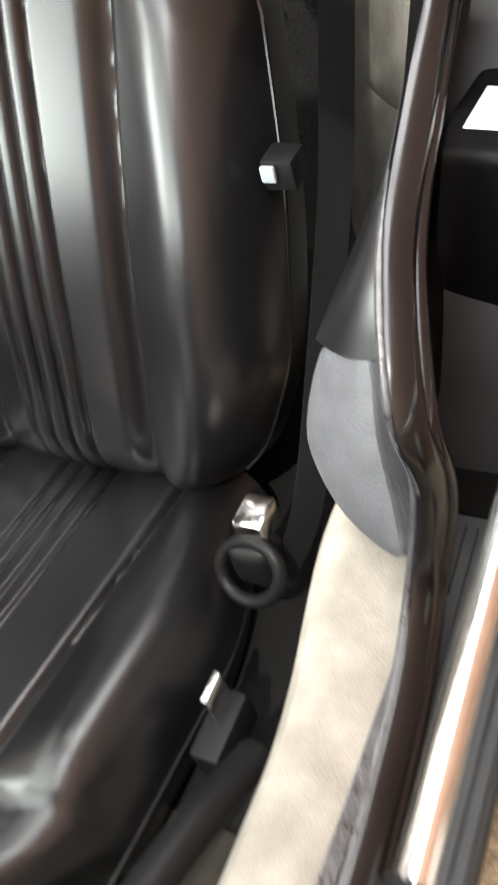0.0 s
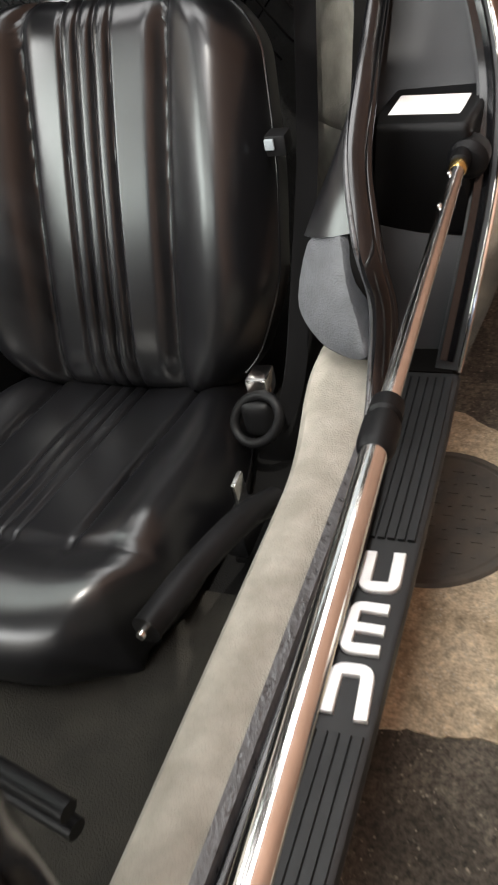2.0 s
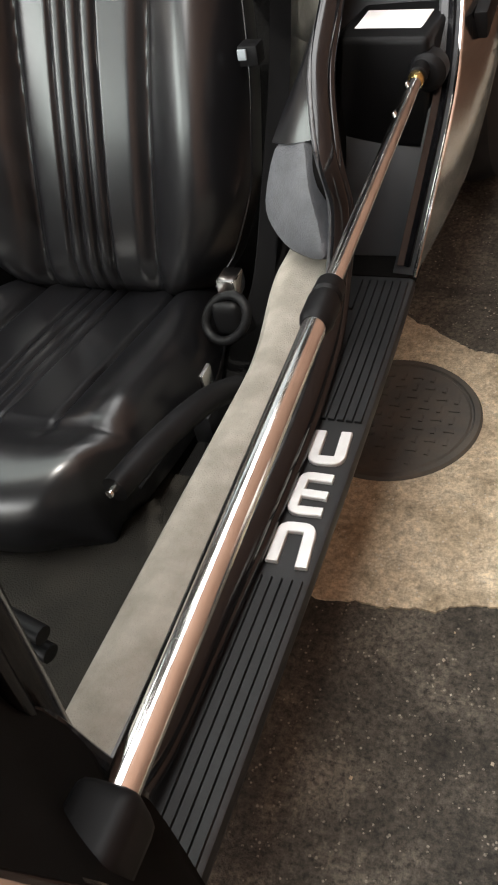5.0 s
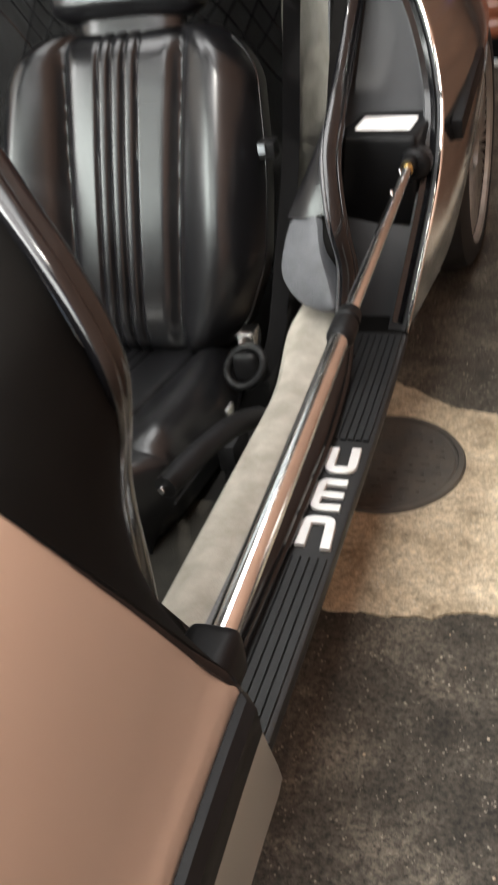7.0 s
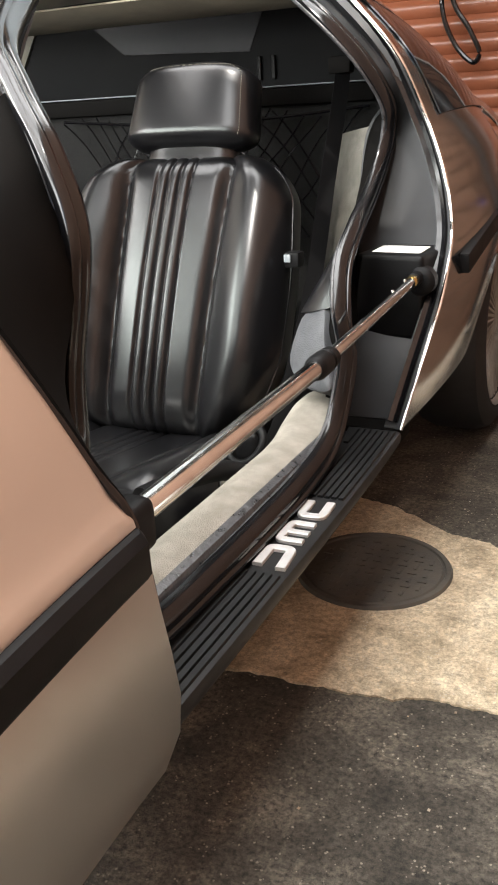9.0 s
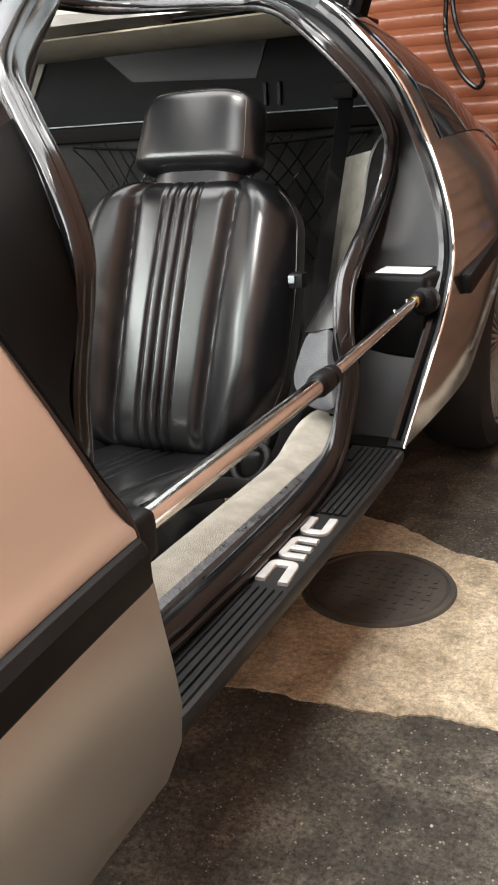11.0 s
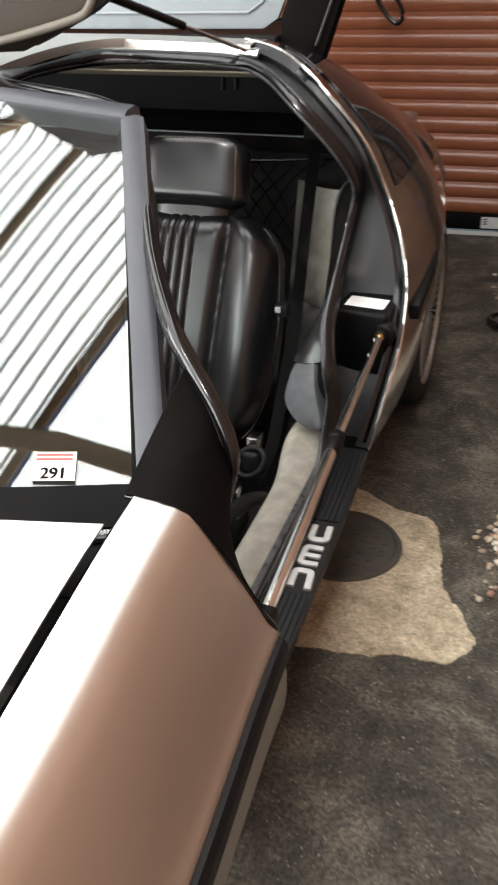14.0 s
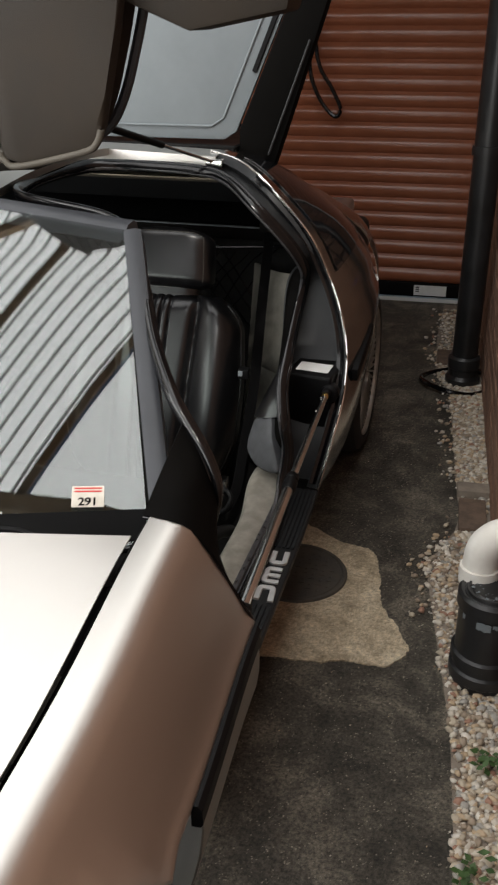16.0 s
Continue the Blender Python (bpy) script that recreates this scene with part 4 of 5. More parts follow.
            pts = [a + V(sgn * 0.22 * s - 0.0, 0.014 * math.sin(3 * s + k), -0.27 * s + 0.012 * math.sin(7 * s + k)) for s in [i / 8 for i in range(9)]]
            tube([p for p in pts], 0.0022, 5, bm=net)
    tube([V(-1.05 + 0.082 * i, 0.53, 0.865 - 0.02 * math.sin(math.pi * i / 10)) for i in range(11)], 0.004, 6, bm=net)
    part("luggage_net", net, RUBBER, car, "black elastic net on the bulkhead", kind="stuff")


def seat():
    s = part("driver_seat", rbox((-0.78, -0.40, 0.15), (-0.34, 0.02, 0.22), 0.02), PLASTIC, car, "black leather bucket seat with piped centre stripes")
    cx = -0.534
    # backrest: w runs up the back, u across
    lean = radians(21.5)
    def back(u, w, d):
        return V(cx + u + 0.012 * (w / 0.57), 0.045 + w * math.sin(lean) - d * math.cos(lean), 0.235 + w * math.cos(lean) + d * math.sin(lean))
    def relief(u, w, H, P, W):
        a, k = abs(u), min(1, w / H)
        tall = math.sin(math.pi * min(1, 0.08 + 0.9 * k))
        if a > P:
            q = (a - P) / max(W - P, 1e-4)
            d = 0.060 + 0.060 * (0.5 + 0.5 * tall) * math.sin(math.pi * (0.06 + 0.62 * q))
        else:
            d = 0.071 + 0.014 * (1 - (a / P) ** 2) * (0.4 + 0.6 * tall)
        d += 0.010 * tall - 0.016 * math.exp(-((a - P) / 0.014) ** 2)
        if a < 0.06:
            for g in (-0.039, -0.013, 0.013, 0.039):
                d -= 0.0070 * math.exp(-((u - g) / 0.0036) ** 2)
            for g in (-0.026, 0.0, 0.026):
                d += 0.0030 * math.exp(-((u - g) / 0.0075) ** 2)
        return d + 0.0016 * noise.noise(V(u * 7, w * 5, 1.3))
    def half_width(k):
        W = 0.225 + 0.043 * smooth01(k, 0.0, 0.35) - 0.022 * smooth01(k, 0.5, 1.0)
        return W * math.sqrt(max(0.0, 1 - max(0.0, (k - 0.82) / 0.246) ** 2)) * math.sqrt(max(0.0, 1 - max(0.0, (0.15 - k) / 0.22) ** 2))
    H, rows = 0.575, []
    for i in range(57):
        w = H * i / 56
        k = w / H
        W = half_width(k)
        P = min(0.118 - 0.012 * (1 - k), W * 0.60)
        fade = math.sqrt(max(0.0, 1 - max(0.0, (k - 0.90) / 0.108) ** 2)) * math.sqrt(max(0.02, 1 - (1 - min(1, k / 0.14)) ** 2))
        ring = []
        for j in range(201):
            s1 = j / 100 - 1
            u = W * (0.5 * s1 + 0.5 * s1 ** 3)
            r = math.sqrt(max(0.0, 1 - max(0.0, (abs(u) / max(W, 1e-6) - 0.70) / 0.30) ** 2.0))
            ring.append(back(u, w, relief(u, w, H, P, W) * r * (0.25 + 0.75 * fade)))
        for j in range(13):
            u = W * (1 - j / 6)
            ring.append(back(u * 0.99, w, -0.035 * math.sqrt(max(0, 1 - (1 - j / 6) ** 2)) - 0.01))
        rows.append(ring)
    bk = part("backrest", rings(bmesh.new(), rows), LEATHER, s, "black leather backrest with two raised pleats", 50)
    pipe = [back(half_width(k) * 0.985, H * k, 0.030) for k in [0.06 + 0.9 * i / 29 for i in range(30)]]
    part("piping", tube(pipe, 0.0024, 6), LEATHER, bk, "stitched side piping")
    # headrest
    def head(k, a, off=0.0):
        W = 0.152 * (1 - 0.12 * k) * math.sqrt(max(0.0, 1 - (max(0.0, abs(k - 0.47) - 0.28) / 0.26) ** 2.6))
        D = (0.062 + off) * math.sqrt(max(0.0, 1 - (max(0.0, abs(k - 0.5) - 0.32) / 0.19) ** 2.4))
        ca, sa = math.cos(a), math.sin(a)
        return back((W + off) * math.copysign(abs(ca) ** 0.68, ca), 0.592 + 0.172 * k, 0.025 + D * math.copysign(abs(sa) ** 0.8, sa))
    rows = [[head(i / 28, 2 * math.pi * j / 48) for j in range(48)] for i in range(29)]
    hd = part("headrest", rings(bmesh.new(), rows), LEATHER, s, "padded black leather headrest", 50)
    aa = radians(38)
    st = [head(0.10 + 0.74 * i / 12, aa, 0.0008) for i in range(13)] + [head(0.90, aa + (math.pi - 2 * aa) * i / 14, 0.0012) for i in range(1, 14)]
    for n in range(len(st) - 1):
        for t in (0.0, 0.5):
            a, b = st[n].lerp(st[n + 1], t + 0.08), st[n].lerp(st[n + 1], t + 0.36)
            part("stitch", tube([a, b], 0.0009, 5), SIDECLOTH, hd)
    part("headrest_neck", rings(bmesh.new(), [[back(math.copysign(abs(math.cos(a)) ** 0.6, math.cos(a)) * 0.105, w, 0.01 + 0.04 * math.sin(a)) for a in [2 * math.pi * j / 28 for j in range(28)]] for w in (0.53, 0.57, 0.60, 0.63)]), LEATHER, s, "leather neck below the headrest", 50)
    # cushion: k runs from the crease over the nose
    rows = []
    for i in range(57):
        k = i / 56
        if k < 0.74:
            y, z = 0.05 - 0.475 * k / 0.74, 0.248 + 0.064 * k / 0.74
        else:
            a = (k - 0.74) / 0.26 * radians(125)
            y, z = -0.425 - 0.088 * math.sin(a), 0.312 - 0.088 + 0.088 * math.cos(a)
        W = 0.208 + 0.045 * smooth01(k, 0.0, 0.35) - 0.05 * smooth01(k, 0.66, 1.0)
        P = 0.128 - 0.01 * k
        nose = smooth01(k, 0.55, 0.72)
        ring = []
        for j in range(161):
            s1 = j / 80 - 1
            u = W * (0.55 * s1 + 0.45 * s1 ** 3)
            a = abs(u)
            r = math.sqrt(max(0.0, 1 - max(0.0, (a / W - 0.70) / 0.30) ** 2))
            h = 0.034 * math.sin(math.pi * min(1, max(0.0, (a - P) / (W - P)) * 0.6)) * (1 - 0.9 * nose)
            h *= smooth01(k, -0.1, 0.15)
            h -= 0.009 * math.exp(-((a - P) / 0.006) ** 2) * (1 - nose)
            h -= 0.006 * math.exp(-((k - 0.665) / 0.012) ** 2)
            for gq in (-0.036, -0.012, 0.012, 0.036):
                h -= 0.0052 * math.exp(-((u - gq) / 0.0034) ** 2) * (1 - nose)
            h += 0.0016 * noise.noise(V(u * 8, y * 8, 2.2))
            ring.append(V(cx + u, y + 0.075 * (a / W) ** 4 * smooth01(k, 0.55, 0.85), z - 0.03 + (0.03 + h) * r - 0.05 * (1 - r)))
        back_y = y + 0.11 * smooth01(k, 0.55, 0.95)
        zb = min(0.17, z - 0.06)
        ring += [V(cx + W * 0.985, back_y, max(zb, z - 0.11)), V(cx + W * 0.88, back_y, zb - 0.01), V(cx - W * 0.88, back_y, zb - 0.01), V(cx - W * 0.985, back_y, max(zb, z - 0.11))]
        rows.append(ring)
    cu = part("cushion", rings(bmesh.new(), rows), LEATHER, s, "black leather seat cushion with raised bolsters", 50)
    pipe = [V(cx + 0.208 + 0.045 * smooth01(k, 0.0, 0.35) - 0.001, 0.05 - 0.475 * k / 0.74, 0.248 + 0.064 * k / 0.74 - 0.072) for k in [0.08 + 0.62 * i / 20 for i in range(21)]]
    part("piping", tube(pipe, 0.0022, 6), LEATHER, cu, "stitched cushion piping")


def rear_quarter():
    """Stainless rear wing outside the chrome edge, and the wheel."""
    ch = spline(CHROMEC, 6)
    tail = spline([(0.01, 0.55, 0.36), (0.03, 0.60, 0.46), (0.03, 0.80, 0.56), (0.02, 0.95, 0.60), (0.012, 1.0, 0.64), (-0.015, 1.02, 0.70), (-0.035, 1.02, 0.76), (-0.09, 1.0, 0.84), (-0.15, 0.98, 0.90), (-0.25, 0.95, 0.97), (-0.33, 0.90, 1.02), (-0.43, 0.85, 1.06)], 6)
    rows = []
    for a, b in zip(ch, tail):
        n = 10
        rows.append([a.lerp(b, j / n) + V(0.030, 0, 0.02) * math.sin(math.pi * j / n) for j in range(n + 1)])
    part("rear_wing", sheet(rows, 0.004), STEELSHINE, car, "stainless rear wing reflecting brick and shutter")
    back = spline([(0.005, 1.02, 0.60), (-0.002, 1.10, 0.66), (-0.02, 1.16, 0.72), (-0.06, 1.2, 0.78), (-0.14, 1.25, 0.84), (-0.3, 1.3, 0.9), (-0.43, 1.3, 0.95)], 6)
    fr = spline([(0.02, 0.95, 0.60), (0.012, 1.0, 0.64), (0.0, 1.02, 0.70), (-0.02, 1.02, 0.76), (-0.07, 1.0, 0.84), (-0.25, 0.95, 0.97), (-0.43, 0.85, 1.06)], 6)
    part("tail_panel", sheet(ruled(fr, back, 6, (0.0, 0.0, 0.02)), 0.004), STEELSHINE, car, "stainless tail shoulder")
    part("deck", rbox((-1.75, 1.12, 0.74), (-0.20, 1.75, 0.80), 0.03, 3), STEEL, car, "stainless rear deck")
    part("tail", rbox((-1.80, 1.2, 0.30), (-0.12, 1.70, 0.74), 0.05, 3), PLASTIC, car, "black tail of the car")
    # side window of the sail panel
    vent = [[rows[i][j] + V(0.003, 0, 0.004) for j in range(1, 10)] for i in range(41, 62, 2)]
    part("quarter_window", sheet(vent, 0.003), QGLASS, car, "dark glossy quarter window")
    part("rear_strip", rbox((-0.008, 0.0, -0.02), (0.012, 0.30, 0.02), 0.006, 2, Matrix.Translation((0.050, 0.24, 0.575)) @ Matrix.Rotation(radians(9), 4, "X")), PLASTIC, car, "black rear rubbing strip")
    part("wheel_housing", rbox((-0.35, 0.62, 0.10), (-0.24, 1.30, 0.62), 0.02), PLASTIC, car, "black inner wheel housing")
    for name, wy, label in (("rear_wheel", 0.955, "black rear tyre on a finned alloy rim"), ("front_wheel", -1.71, "black front tyre on a finned alloy rim")):
        wheel(name, wy, label)


def wheel(name, wy, label):
    m = Matrix.Translation((-0.088, wy, 0.312)) @ Matrix.Rotation(radians(90), 4, "Y")
    wh = part(name, lathe([(0.19, -0.09), (0.262, -0.10), (0.297, -0.085), (0.312, -0.05), (0.312, 0.05), (0.299, 0.085), (0.272, 0.100), (0.247, 0.100), (0.238, 0.090), (0.19, 0.06)], 48, m), TYRE, car, label)
    part("rim", lathe([(0.0, 0.070), (0.05, 0.073), (0.06, 0.064), (0.19, 0.052), (0.222, 0.066), (0.232, 0.094), (0.241, 0.099), (0.215, 0.045), (0.0, 0.03)], 40, m), ALLOY, wh, "grey alloy rim")
    bm = bmesh.new()
    for k in range(52):
        r = Matrix.Rotation(2 * math.pi * k / 52, 4, "Z")
        b = rbox((0.066, -0.0032, 0.050), (0.222, 0.0032, 0.084), 0)
        for fc in b.faces:
            bm.faces.new([bm.verts.new(m @ r @ v.co) for v in fc.verts])
        b.free()
    part("rim_fin", bm, ALLOY, wh, "ring of thin alloy fins", kind="stuff")


def lid_and_door():
    def slab(pts, y0, y1, bev):
        bm = bmesh.new()
        rings(bm, [[V(x, y, z) for x, z in pts] for y in (y0, y1)])
        bmesh.ops.bevel(bm, geom=bm.edges[:], offset=bev, segments=2, profile=0.6, affect="EDGES")
        return bm
    lid = part("engine_cover", slab([(-1.66, 1.16), (-0.45, 1.165), (-0.41, 1.19), (-0.13, 1.83), (-1.75, 1.83)], 0.62, 0.64, 0.006), LIDGREY, car, "raised engine cover with a pale grey underside")
    part("cover_border", tube([V(-1.6, 0.617, 1.20), V(-0.49, 0.617, 1.205), V(-0.45, 0.617, 1.23), V(-0.20, 0.617, 1.80)], 0.004, 8), LIDGREY, lid, "raised border of the panel")
    part("cover_rib", rbox((-0.36, 0.612, 1.36), (-0.345, 0.620, 1.60), 0.002, 1, Matrix.Translation((-0.35, 0, 1.36)) @ Matrix.Rotation(radians(23), 4, "Y") @ Matrix.Translation((0.35, 0, -1.36))), PLASTIC, lid, "dark slot at the panel edge")
    part("frame_side", slab([(-0.40, 1.08), (-0.29, 1.08), (-0.03, 1.86), (-0.115, 1.86), (-0.395, 1.20)], 0.60, 0.66, 0.008), JAMB, lid, "black side frame of the cover")
    part("stay_rod", tube([(-0.30, 0.592, 1.13), (-0.18, 0.592, 1.45)], 0.004, 8), GREYPLASTIC, lid, "thin stay rod")
    # gullwing door, swung up; only its lower inner side shows
    yr, yf = -0.20, -0.30
    prof = [(-0.66, 1.19), (-0.60, 1.215), (-0.50, 1.265), (-0.45, 1.34), (-0.41, 1.46), (-0.36, 1.62), (-0.22, 1.84), (-0.05, 1.98)]
    rows = []
    for x, z in spline([(x, 0, z) for x, z in prof], 4) and [(p.x, p.z) for p in spline([(x, 0, z) for x, z in prof], 4)]:
        rows.append([V(x - 0.03 * math.sin(math.pi * j / 8) - 0.10 * (1 - j / 8), yf + (yr - yf) * j / 8, z) for j in range(9)])
    door = part("gullwing_door", sheet(rows, 0.15), DOORTRIM, car, "open gullwing door with a dark grey lining")
    part("door_edge", tube([r[-1] + V(0.02, 0.01, 0.02) for r in rows], 0.012, 8), GREYPAINT, door, "painted door edge")
    card = [(-0.64, 1.70), (-0.655, 1.44), (-0.668, 1.27), (-0.655, 1.232), (-0.62, 1.224), (-0.47, 1.258), (-0.437, 1.275), (-0.423, 1.305), (-0.41, 1.37), (-0.38, 1.49), (-0.33, 1.70)]
    part("door_card", slab(card, -0.345, -0.305, 0.012), DOORTRIM, door, "brown-grey door card")
    rim = spline([(x, -0.338, z) for x, z in card[:8]], 4)
    part("door_rim", tube([p + V(-0.004, 0, -0.004) for p in rim], 0.008, 10), DOORRIM, door, "pale beige rim of the door card")
    part("door_pull", slab([(-0.40, 1.60), (-0.385, 1.545), (-0.24, 1.487), (-0.04, 1.525), (-0.02, 1.60)], -0.30, -0.18, 0.01), DOORTRIM, door, "dark lower lip of the open door")
    part("gas_strut", tube([(-0.40, 0.365, 1.135), (-0.47, 0.13, 1.21)], 0.0045, 8), CHROME, car, "thin gas strut rod")
    part("gas_strut_body", tube([(-0.47, 0.13, 1.21), (-0.56, -0.17, 1.305)], 0.009, 10), PLASTIC, car, "black gas strut body")


sill()
seals()
rear_jamb()
strut()
front_wing()
windscreen()
interior()
seat()
rear_quarter()
lid_and_door()


# ---- yard things ----


def cement_patch():
    pts = spline([(-0.45, 0.30, 0), (-0.15, 0.34, 0), (0.035, 0.24, 0), (0.14, 0.215, 0), (0.185, 0.08, 0), (0.21, -0.05, 0), (0.255, -0.14, 0), (0.30, -0.24, 0), (0.25, -0.315, 0), (0.15, -0.322, 0), (0.07, -0.345, 0), (-0.15, -0.36, 0), (-0.45, -0.36, 0)], 22, True)
    rag = lambda p: 0.008 * noise.noise(p * 22) + 0.005 * noise.noise(p * 70) + 0.003 * noise.noise(p * 190)
    out = [(p.x + rag(p), p.y + rag(p + V(7, 0, 0))) for p in pts]
    part("cement_patch", prism(out, -0.02, 0.004), SCREED, label="pale cement patch round the manhole", category="patch", kind="structure")


def manhole():
    c = (-0.062, 0.035)
    mh = part("manhole_cover", lathe([(0.0, 0.009), (0.133, 0.009), (0.136, 0.006), (0.139, 0.006), (0.141, 0.010), (0.150, 0.010), (0.154, 0.004), (0.154, -0.03), (0.0, -0.03)], 56, pose(*c, 0)), IRON, label="round worn iron manhole cover in the concrete", category="manhole")
    for i in range(-4, 5):
        for j in range(-4, 5):
            x, y = i * 0.026, j * 0.026
            if math.hypot(x, y) < 0.118:
                hor = (i + j) % 2
                a, b = (0.009, 0.0035) if hor else (0.0035, 0.009)
                part("tread", rbox((c[0] + x - a, c[1] + y - b, 0.008), (c[0] + x + a, c[1] + y + b, 0.0109), 0), IRON, mh)


def drain_stack():
    p = thing("downpipe", "tall black drain pipe beside the brick wall", "pipe")
    x, y = 0.335, 1.72
    part("pipe_run", tube([(x, y, z) for z in (0.10, 0.8, 1.6, 2.5)], 0.056, 28, up=(0, 1, 0)), PIPEBLACK, p)
    part("base_socket", lathe([(0.0, -0.02), (0.078, -0.02), (0.078, 0.03), (0.066, 0.045), (0.066, 0.075), (0.071, 0.08), (0.071, 0.125), (0.062, 0.135), (0.0, 0.135)], 32, pose(x, y, 0)), PIPEBLACK, p, "flared base socket")
    part("clip", lathe([(0.055, 0.0), (0.064, 0.0), (0.064, 0.035), (0.055, 0.035)], 28, pose(x, y, 1.0)), PIPEBLACK, p, "black pipe clip")
    part("clip_arm", rbox((x + 0.05, y - 0.012, 1.005), (x + 0.14, y + 0.012, 1.03), 0.003, 1), PIPEBLACK, p, "clip arm to the wall")
    hose = tagged(part("hose", tube(spline([(x + 0.09 * math.cos(a) * 1.7 - 0.03, y - 0.02 + 0.15 * math.sin(a), 0.015 + 0.012 * math.sin(2 * a)) for a in [2 * math.pi * k / 12 for k in range(12)]], 4, True), 0.011, 8, True), RUBBER), "black hose looped round the pipe foot", "hose")
    cable = tagged(part("cable", tube(spline([(0.425, 1.50, 2.2), (0.43, 1.50, 1.1), (0.425, 1.48, 0.80), (0.44, 1.46, 0.72), (0.452, 1.47, 0.85), (0.45, 1.5, 1.3)], 6), 0.006, 8), RUBBER), "black cable hanging on the wall", "cable")
    part("tape", tube([(0.430, 1.472, 0.76), (0.436, 1.466, 0.73)], 0.013, 10), BLUE, cable, "blue tape")
    hk = tagged(part("hanging_cord", tube(spline([(-0.66, 2.83, 2.3), (-0.645, 2.83, 1.5), (-0.64, 2.82, 1.25), (-0.58, 2.82, 1.10), (-0.50, 2.82, 1.02), (-0.47, 2.82, 1.06), (-0.52, 2.82, 1.16), (-0.60, 2.82, 1.30), (-0.625, 2.83, 1.6), (-0.62, 2.83, 2.3)], 6), 0.011, 8), RUBBER), "dark cord looped in front of the shutter", "cord")


def gully():
    g = thing("drain_gully", "black drain gully with a white elbow pipe", "drain")
    x, y = 0.492, -0.29
    part("body", lathe([(0.0, -0.05), (0.080, -0.05), (0.080, 0.02), (0.085, 0.025), (0.085, 0.05), (0.078, 0.055), (0.078, 0.07), (0.084, 0.075), (0.084, 0.095), (0.076, 0.10), (0.076, 0.225), (0.083, 0.23), (0.083, 0.262), (0.076, 0.270), (0.0, 0.270)], 36, pose(x, y, 0)), PIPEBLACK, g, "black ribbed gully body")
    part("cap", lathe([(0.0, 0.276), (0.040, 0.276), (0.045, 0.272), (0.062, 0.272), (0.066, 0.266), (0.0, 0.262)], 32, pose(x - 0.004, y - 0.01, 0)), PIPEBLACK, g, "round rubber cap")
    part("cap_ring", lathe([(0.050, 0.270), (0.052, 0.279), (0.057, 0.279), (0.059, 0.270)], 32, pose(x - 0.004, y - 0.01, 0)), PIPEBLACK, g, "raised ring of the cap")
    rng = random.Random(5)
    for k in range(16):
        a, rr, w = rng.uniform(2.6, 5.6), rng.uniform(0.02, 0.048), rng.uniform(0.0015, 0.005)
        fx, fy = x - 0.004 + rr * math.cos(a), y - 0.01 + rr * math.sin(a)
        part("paint_fleck", prism([(fx + w * rng.uniform(0.5, 1.4) * math.cos(t), fy + w * rng.uniform(0.4, 1.2) * math.sin(t)) for t in [1.05 * q for q in range(6)]], 0.2755, 0.2766), LIDGREY, g, "pale paint fleck")
    for a0, a1, z0, z1 in ((4.30, 4.75, 0.196, 0.222), (3.75, 3.86, 0.205, 0.224), (4.80, 5.05, 0.207, 0.222)):
        arc = [a0 + (a1 - a0) * q / 5 for q in range(6)]
        part("paint_fleck", sheet([[V(x + 0.0775 * math.cos(t), y + 0.0775 * math.sin(t), z0 + 0.006 * rng.random()), V(x + 0.0775 * math.cos(t), y + 0.0775 * math.sin(t), z1 - 0.004 * rng.random())] for t in arc], 0.001), LIDGREY, g, "torn pale sticker")
    el = spline([(x - 0.037, y + 0.055, 0.22), (x - 0.037, y + 0.058, 0.30), (x - 0.030, y + 0.06, 0.35), (x + 0.003, y + 0.06, 0.385), (x + 0.055, y + 0.06, 0.39)], 5)
    part("elbow", tube(el, 0.043, 24, up=(0, 1, 0)), PIPEWHITE, g, "white plastic elbow pipe")
    part("elbow_socket", tube([V(x - 0.037, y + 0.055, 0.255), V(x - 0.037, y + 0.057, 0.295)], 0.049, 24, up=(0, 1, 0)), PIPEWHITE, g, "white socket ring")


def grav_edge(y):
    knots = [(-1.6, 0.47), (-0.83, 0.448), (-0.51, 0.42), (0.18, 0.30), (0.45, 0.39), (0.72, 0.36), (1.37, 0.30), (1.6, 0.27), (1.8, 0.20), (2.3, 0.168), (3.0, 0.16)]
    for (a, p), (b, q) in zip(knots, knots[1:]):
        if a <= y <= b:
            return p + (q - p) * (y - a) / (b - a)
    return 0.45


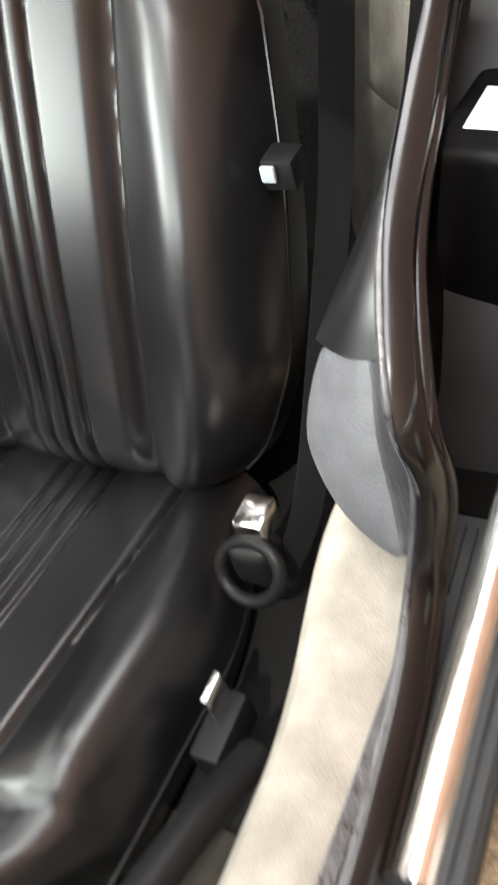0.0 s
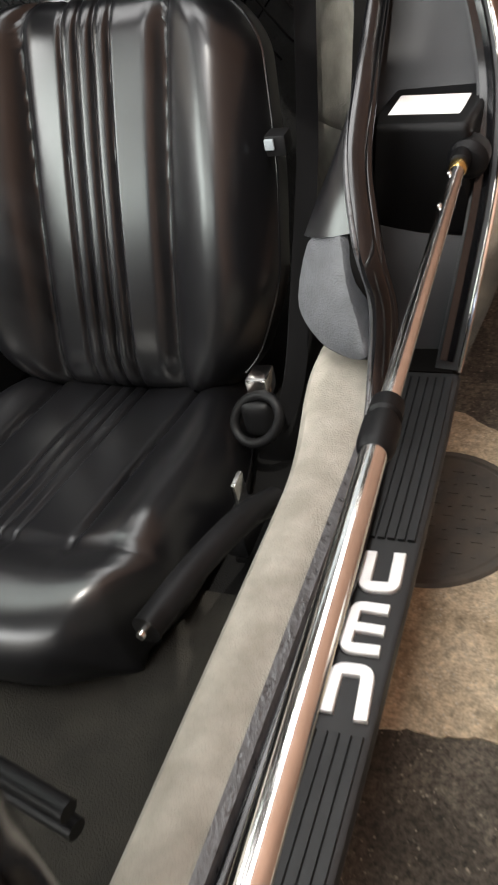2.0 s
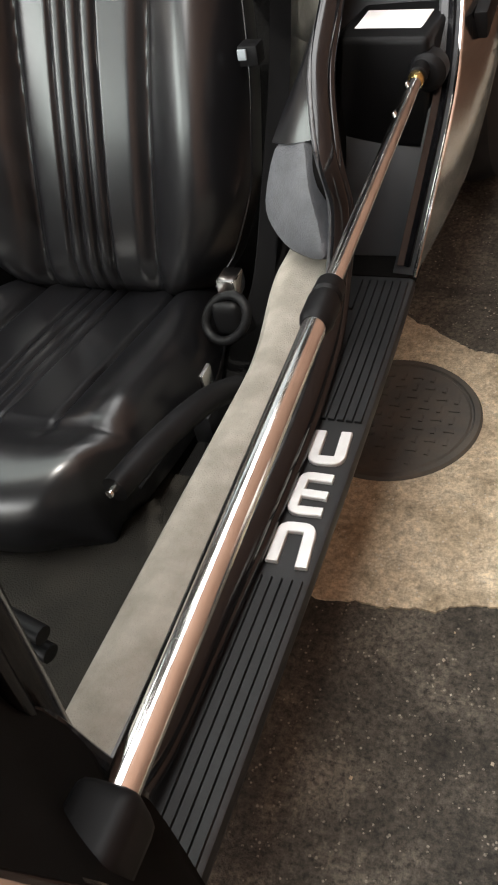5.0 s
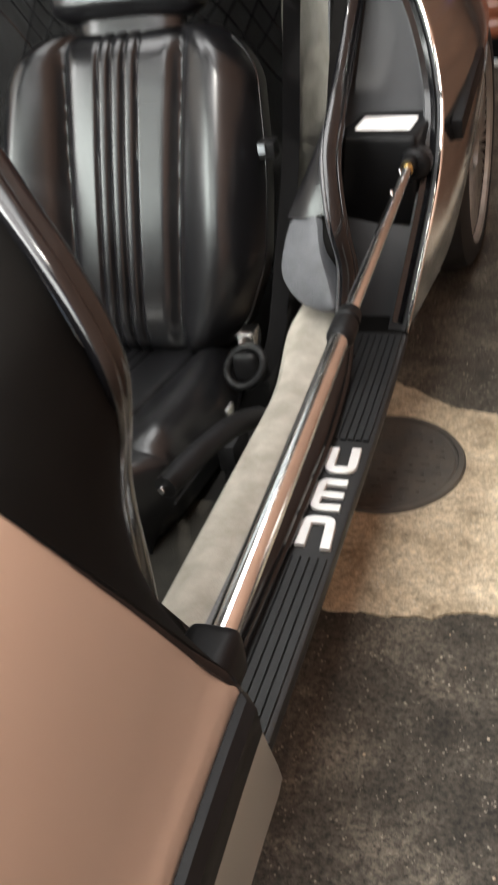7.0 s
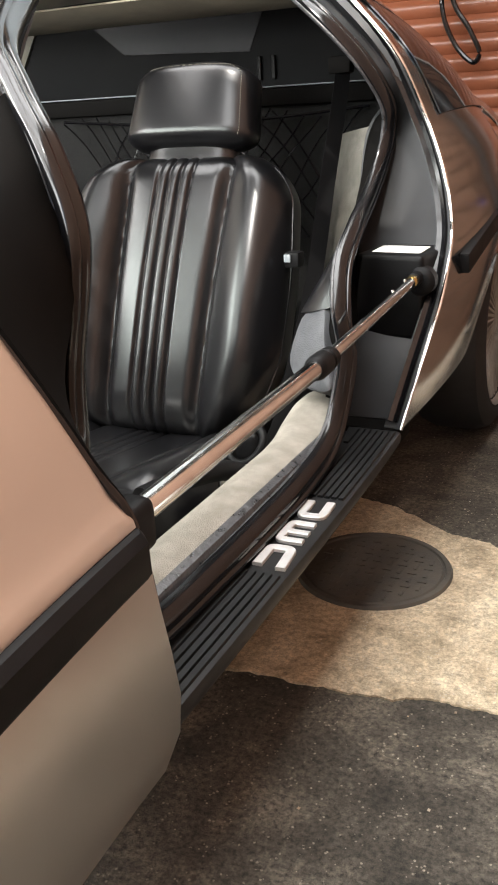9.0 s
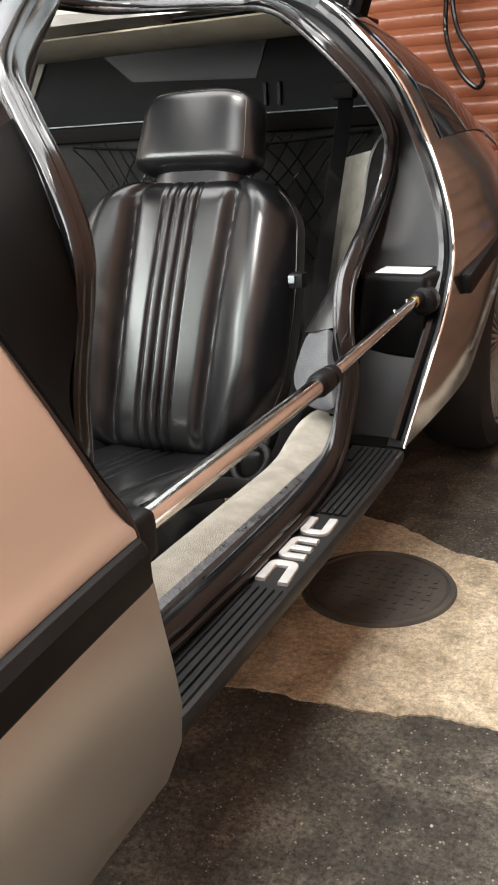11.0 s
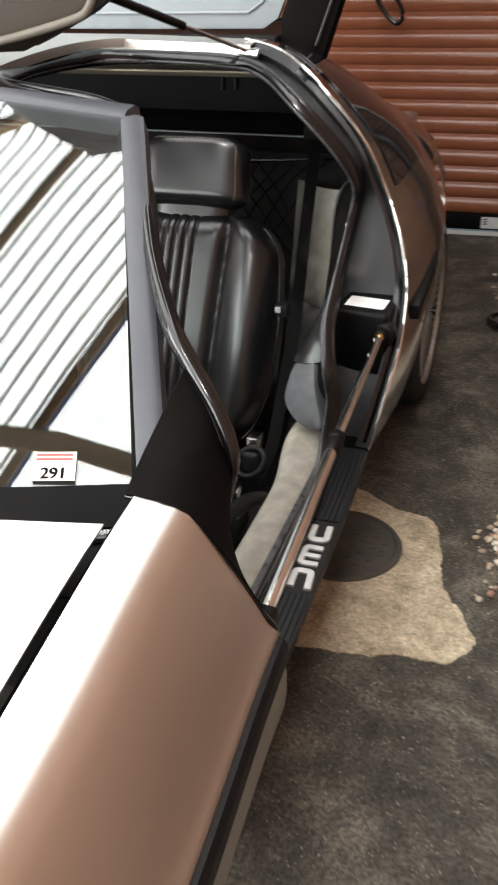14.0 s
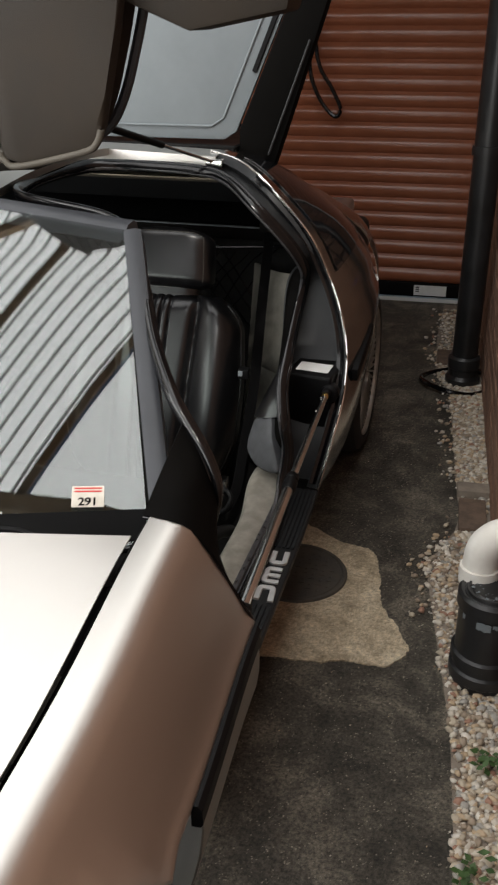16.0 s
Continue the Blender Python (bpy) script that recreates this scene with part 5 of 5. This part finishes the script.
def gravel():
    rng = random.Random(4)
    base = []
    for k in range(6):
        bm = bmesh.new()
        bmesh.ops.create_icosphere(bm, subdivisions=1, radius=1.0)
        pts = [v.co * (1 + 0.3 * noise.noise(v.co * 1.3 + V(k * 5, 0, 0))) for v in bm.verts]
        base.append((pts, [[v.index for v in fc.verts] for fc in bm.faces]))
        bm.free()
    verts, faces = [], []
    for n in range(9000):
        y = -1.5 + 4.3 * rng.random()
        wall = 0.495 - 0.0594 * (y - 0.648)
        x0 = grav_edge(y) + 0.025 * noise.noise(V(y * 9, 0, 0)) + 0.012
        x = x0 + (wall - x0) * rng.random() ** 0.9
        if y > -0.1 and rng.random() < 0.03:
            x = x0 - 0.06 * rng.random()
        if math.hypot(x - 0.492, y + 0.29) < 0.075 or (0.44 < y < 0.74 and rng.random() < 0.85) or (y > 1.9 and rng.random() < 0.5):
            continue
        r = rng.choice((0.004, 0.0055, 0.007, 0.009, 0.0115))
        pts, fcs = base[n % 6]
        m = Euler((rng.random() * 6, rng.random() * 6, rng.random() * 6)).to_matrix()
        sx = Vector((r * (0.9 + 0.5 * rng.random()), r * (0.7 + 0.3 * rng.random()), r * 0.65))
        o = len(verts)
        q0 = Vector((x, y, r * 0.35 + 0.004 * rng.random()))
        rz = Matrix.Rotation(rng.random() * 6, 3, "Z") @ Matrix.Rotation(rng.random() * 0.6, 3, "X")
        verts += [q0 + rz @ Vector((q.x * sx.x, q.y * sx.y, q.z * sx.z)) for q in (m @ p for p in pts)]
        faces += [[o + i for i in fc] for fc in fcs]
    me = bpy.data.meshes.new("gravel")
    me.from_pydata(verts, [], faces)
    me.polygons.foreach_set("use_smooth", [True] * len(me.polygons))
    me.materials.append(STONE)
    tagged(new("gravel", me), "pale mixed gravel along the wall foot", "gravel", kind="stuff")
    # bed under the stones
    ys = [-1.5 + 0.1 * k for k in range(45)]
    rows = [[V(grav_edge(y) + 0.01, y, 0.002), V(0.52 - 0.0594 * (y - 0.648), y, 0.002)] for y in ys]
    part("gravel_bed", sheet(rows, 0.01), BLOCK, kind="structure", label="sandy bed under the gravel", category="ground")


def blocks():
    a = tagged(part("edging_brick", rbox((-0.045, -0.10, -0.02), (0.045, 0.10, 0.022), 0.006, 2, pose(0.435, 0.50, 0, 0, 0, 3)), MUDBRICK), "worn brick lying in the gravel", "brick")
    b = tagged(part("edging_block", rbox((-0.055, -0.035, -0.02), (0.06, 0.035, 0.03), 0.006, 2, pose(0.43, 0.67, 0, 0, 0, 3)), BLOCK), "small concrete block across the gravel", "block")
    c = tagged(part("edging_brick", rbox((-0.035, -0.09, -0.02), (0.035, 0.09, 0.02), 0.006, 2, pose(0.235, 2.0, 0, 0, 0, 3)), MUDBRICK), "worn brick lying near the pipe", "brick")


def weeds():
    rng = random.Random(9)
    for cx, cy, n, s in ((0.515, -0.60, 26, 0.026), (0.495, -0.90, 30, 0.028)):
        bm = bmesh.new()
        for k in range(n):
            a, h = rng.random() * 6.28, 0.01 + 0.035 * rng.random()
            o = V(cx + rng.uniform(-1, 1) * 0.025, cy + rng.uniform(-1, 1) * 0.04, h)
            d, w = V(math.cos(a), math.sin(a), 0.3) * s * rng.uniform(0.5, 1), V(-math.sin(a), math.cos(a), 0) * s * 0.28
            vs = [bm.verts.new(q) for q in (o, o + d * 0.5 + w, o + d, o + d * 0.5 - w)]
            bm.faces.new(vs)
        tagged(part("weed", bm, LEAF), "small green weed growing in the gravel", "weed", "weeds in the gravel", kind="stuff")


def litter():
    rng = random.Random(21)
    verts, faces = [], []
    for n in range(230):
        x, y = rng.uniform(-0.2, 0.46), rng.uniform(-1.3, 2.2)
        if -0.15 < x < 0.28 and -0.33 < y < 0.2:
            continue
        r = rng.choice((0.001, 0.0013, 0.0018, 0.0026))
        o = len(verts)
        k = rng.random() * 6
        verts += [V(x + r * math.cos(k + a), y + r * 1.3 * math.sin(k + a), 0.0) for a in (0, 1.6, 3.1, 4.7)] + [V(x, y, r * 0.9)]
        faces += [[o + i, o + (i + 1) % 4, o + 4] for i in range(4)]
    me = bpy.data.meshes.new("grit")
    me.from_pydata(verts, [], faces)
    me.materials.append(STONE)
    tagged(new("grit", me), "pale chips scattered on the concrete", "grit", kind="stuff")


def brickwork():
    wall = bpy.data.objects["wall_east"]
    bm = rbox((-0.011, 0, 0), (0.004, 0.215, 0.065), 0.004, 1)
    first = part("brick", bm, BRICK, wall)
    first.matrix_basis = ALLEY @ pose(0, -0.3, 0.012)
    for k in range(22):
        for j in range(13):
            if k == 0 and j == 0:
                continue
            o = new("brick", first.data)
            o.parent = wall
            o.matrix_basis = ALLEY @ pose(random.uniform(-0.0015, 0.0015), -0.3 + 0.225 * j - (0.1125 if k % 2 else 0), 0.012 + 0.075 * k)


def far_brickwork():
    """The stretch of wall that shows only in reflections, joined."""
    rng = random.Random(3)
    verts, faces = [], []
    for k in range(31):
        for j in range(-14, 13):
            if j >= 0 and k < 22:
                continue
            y, z = -0.3 + 0.225 * j - (0.1125 if k % 2 else 0), 0.012 + 0.075 * k
            x = rng.uniform(-0.0125, -0.0095)
            o = len(verts)
            verts += [ALLEY @ V(a, b, c) for a in (x, 0.003) for b, c in ((y, z), (y + 0.215, z), (y + 0.215, z + 0.065), (y, z + 0.065))]
            faces += [[o, o + 3, o + 2, o + 1], [o, o + 1, o + 5, o + 4], [o + 1, o + 2, o + 6, o + 5], [o + 2, o + 3, o + 7, o + 6], [o + 3, o, o + 4, o + 7]]
    me = bpy.data.meshes.new("brickwork")
    me.from_pydata(verts, [], faces)
    me.materials.append(BRICK)
    o = new("brickwork", me)
    o.parent = bpy.data.objects["wall_east"]
    tagged(o, "", kind="stuff")


cement_patch()
manhole()
drain_stack()
gully()
gravel()
blocks()
weeds()
litter()
brickwork()
far_brickwork()
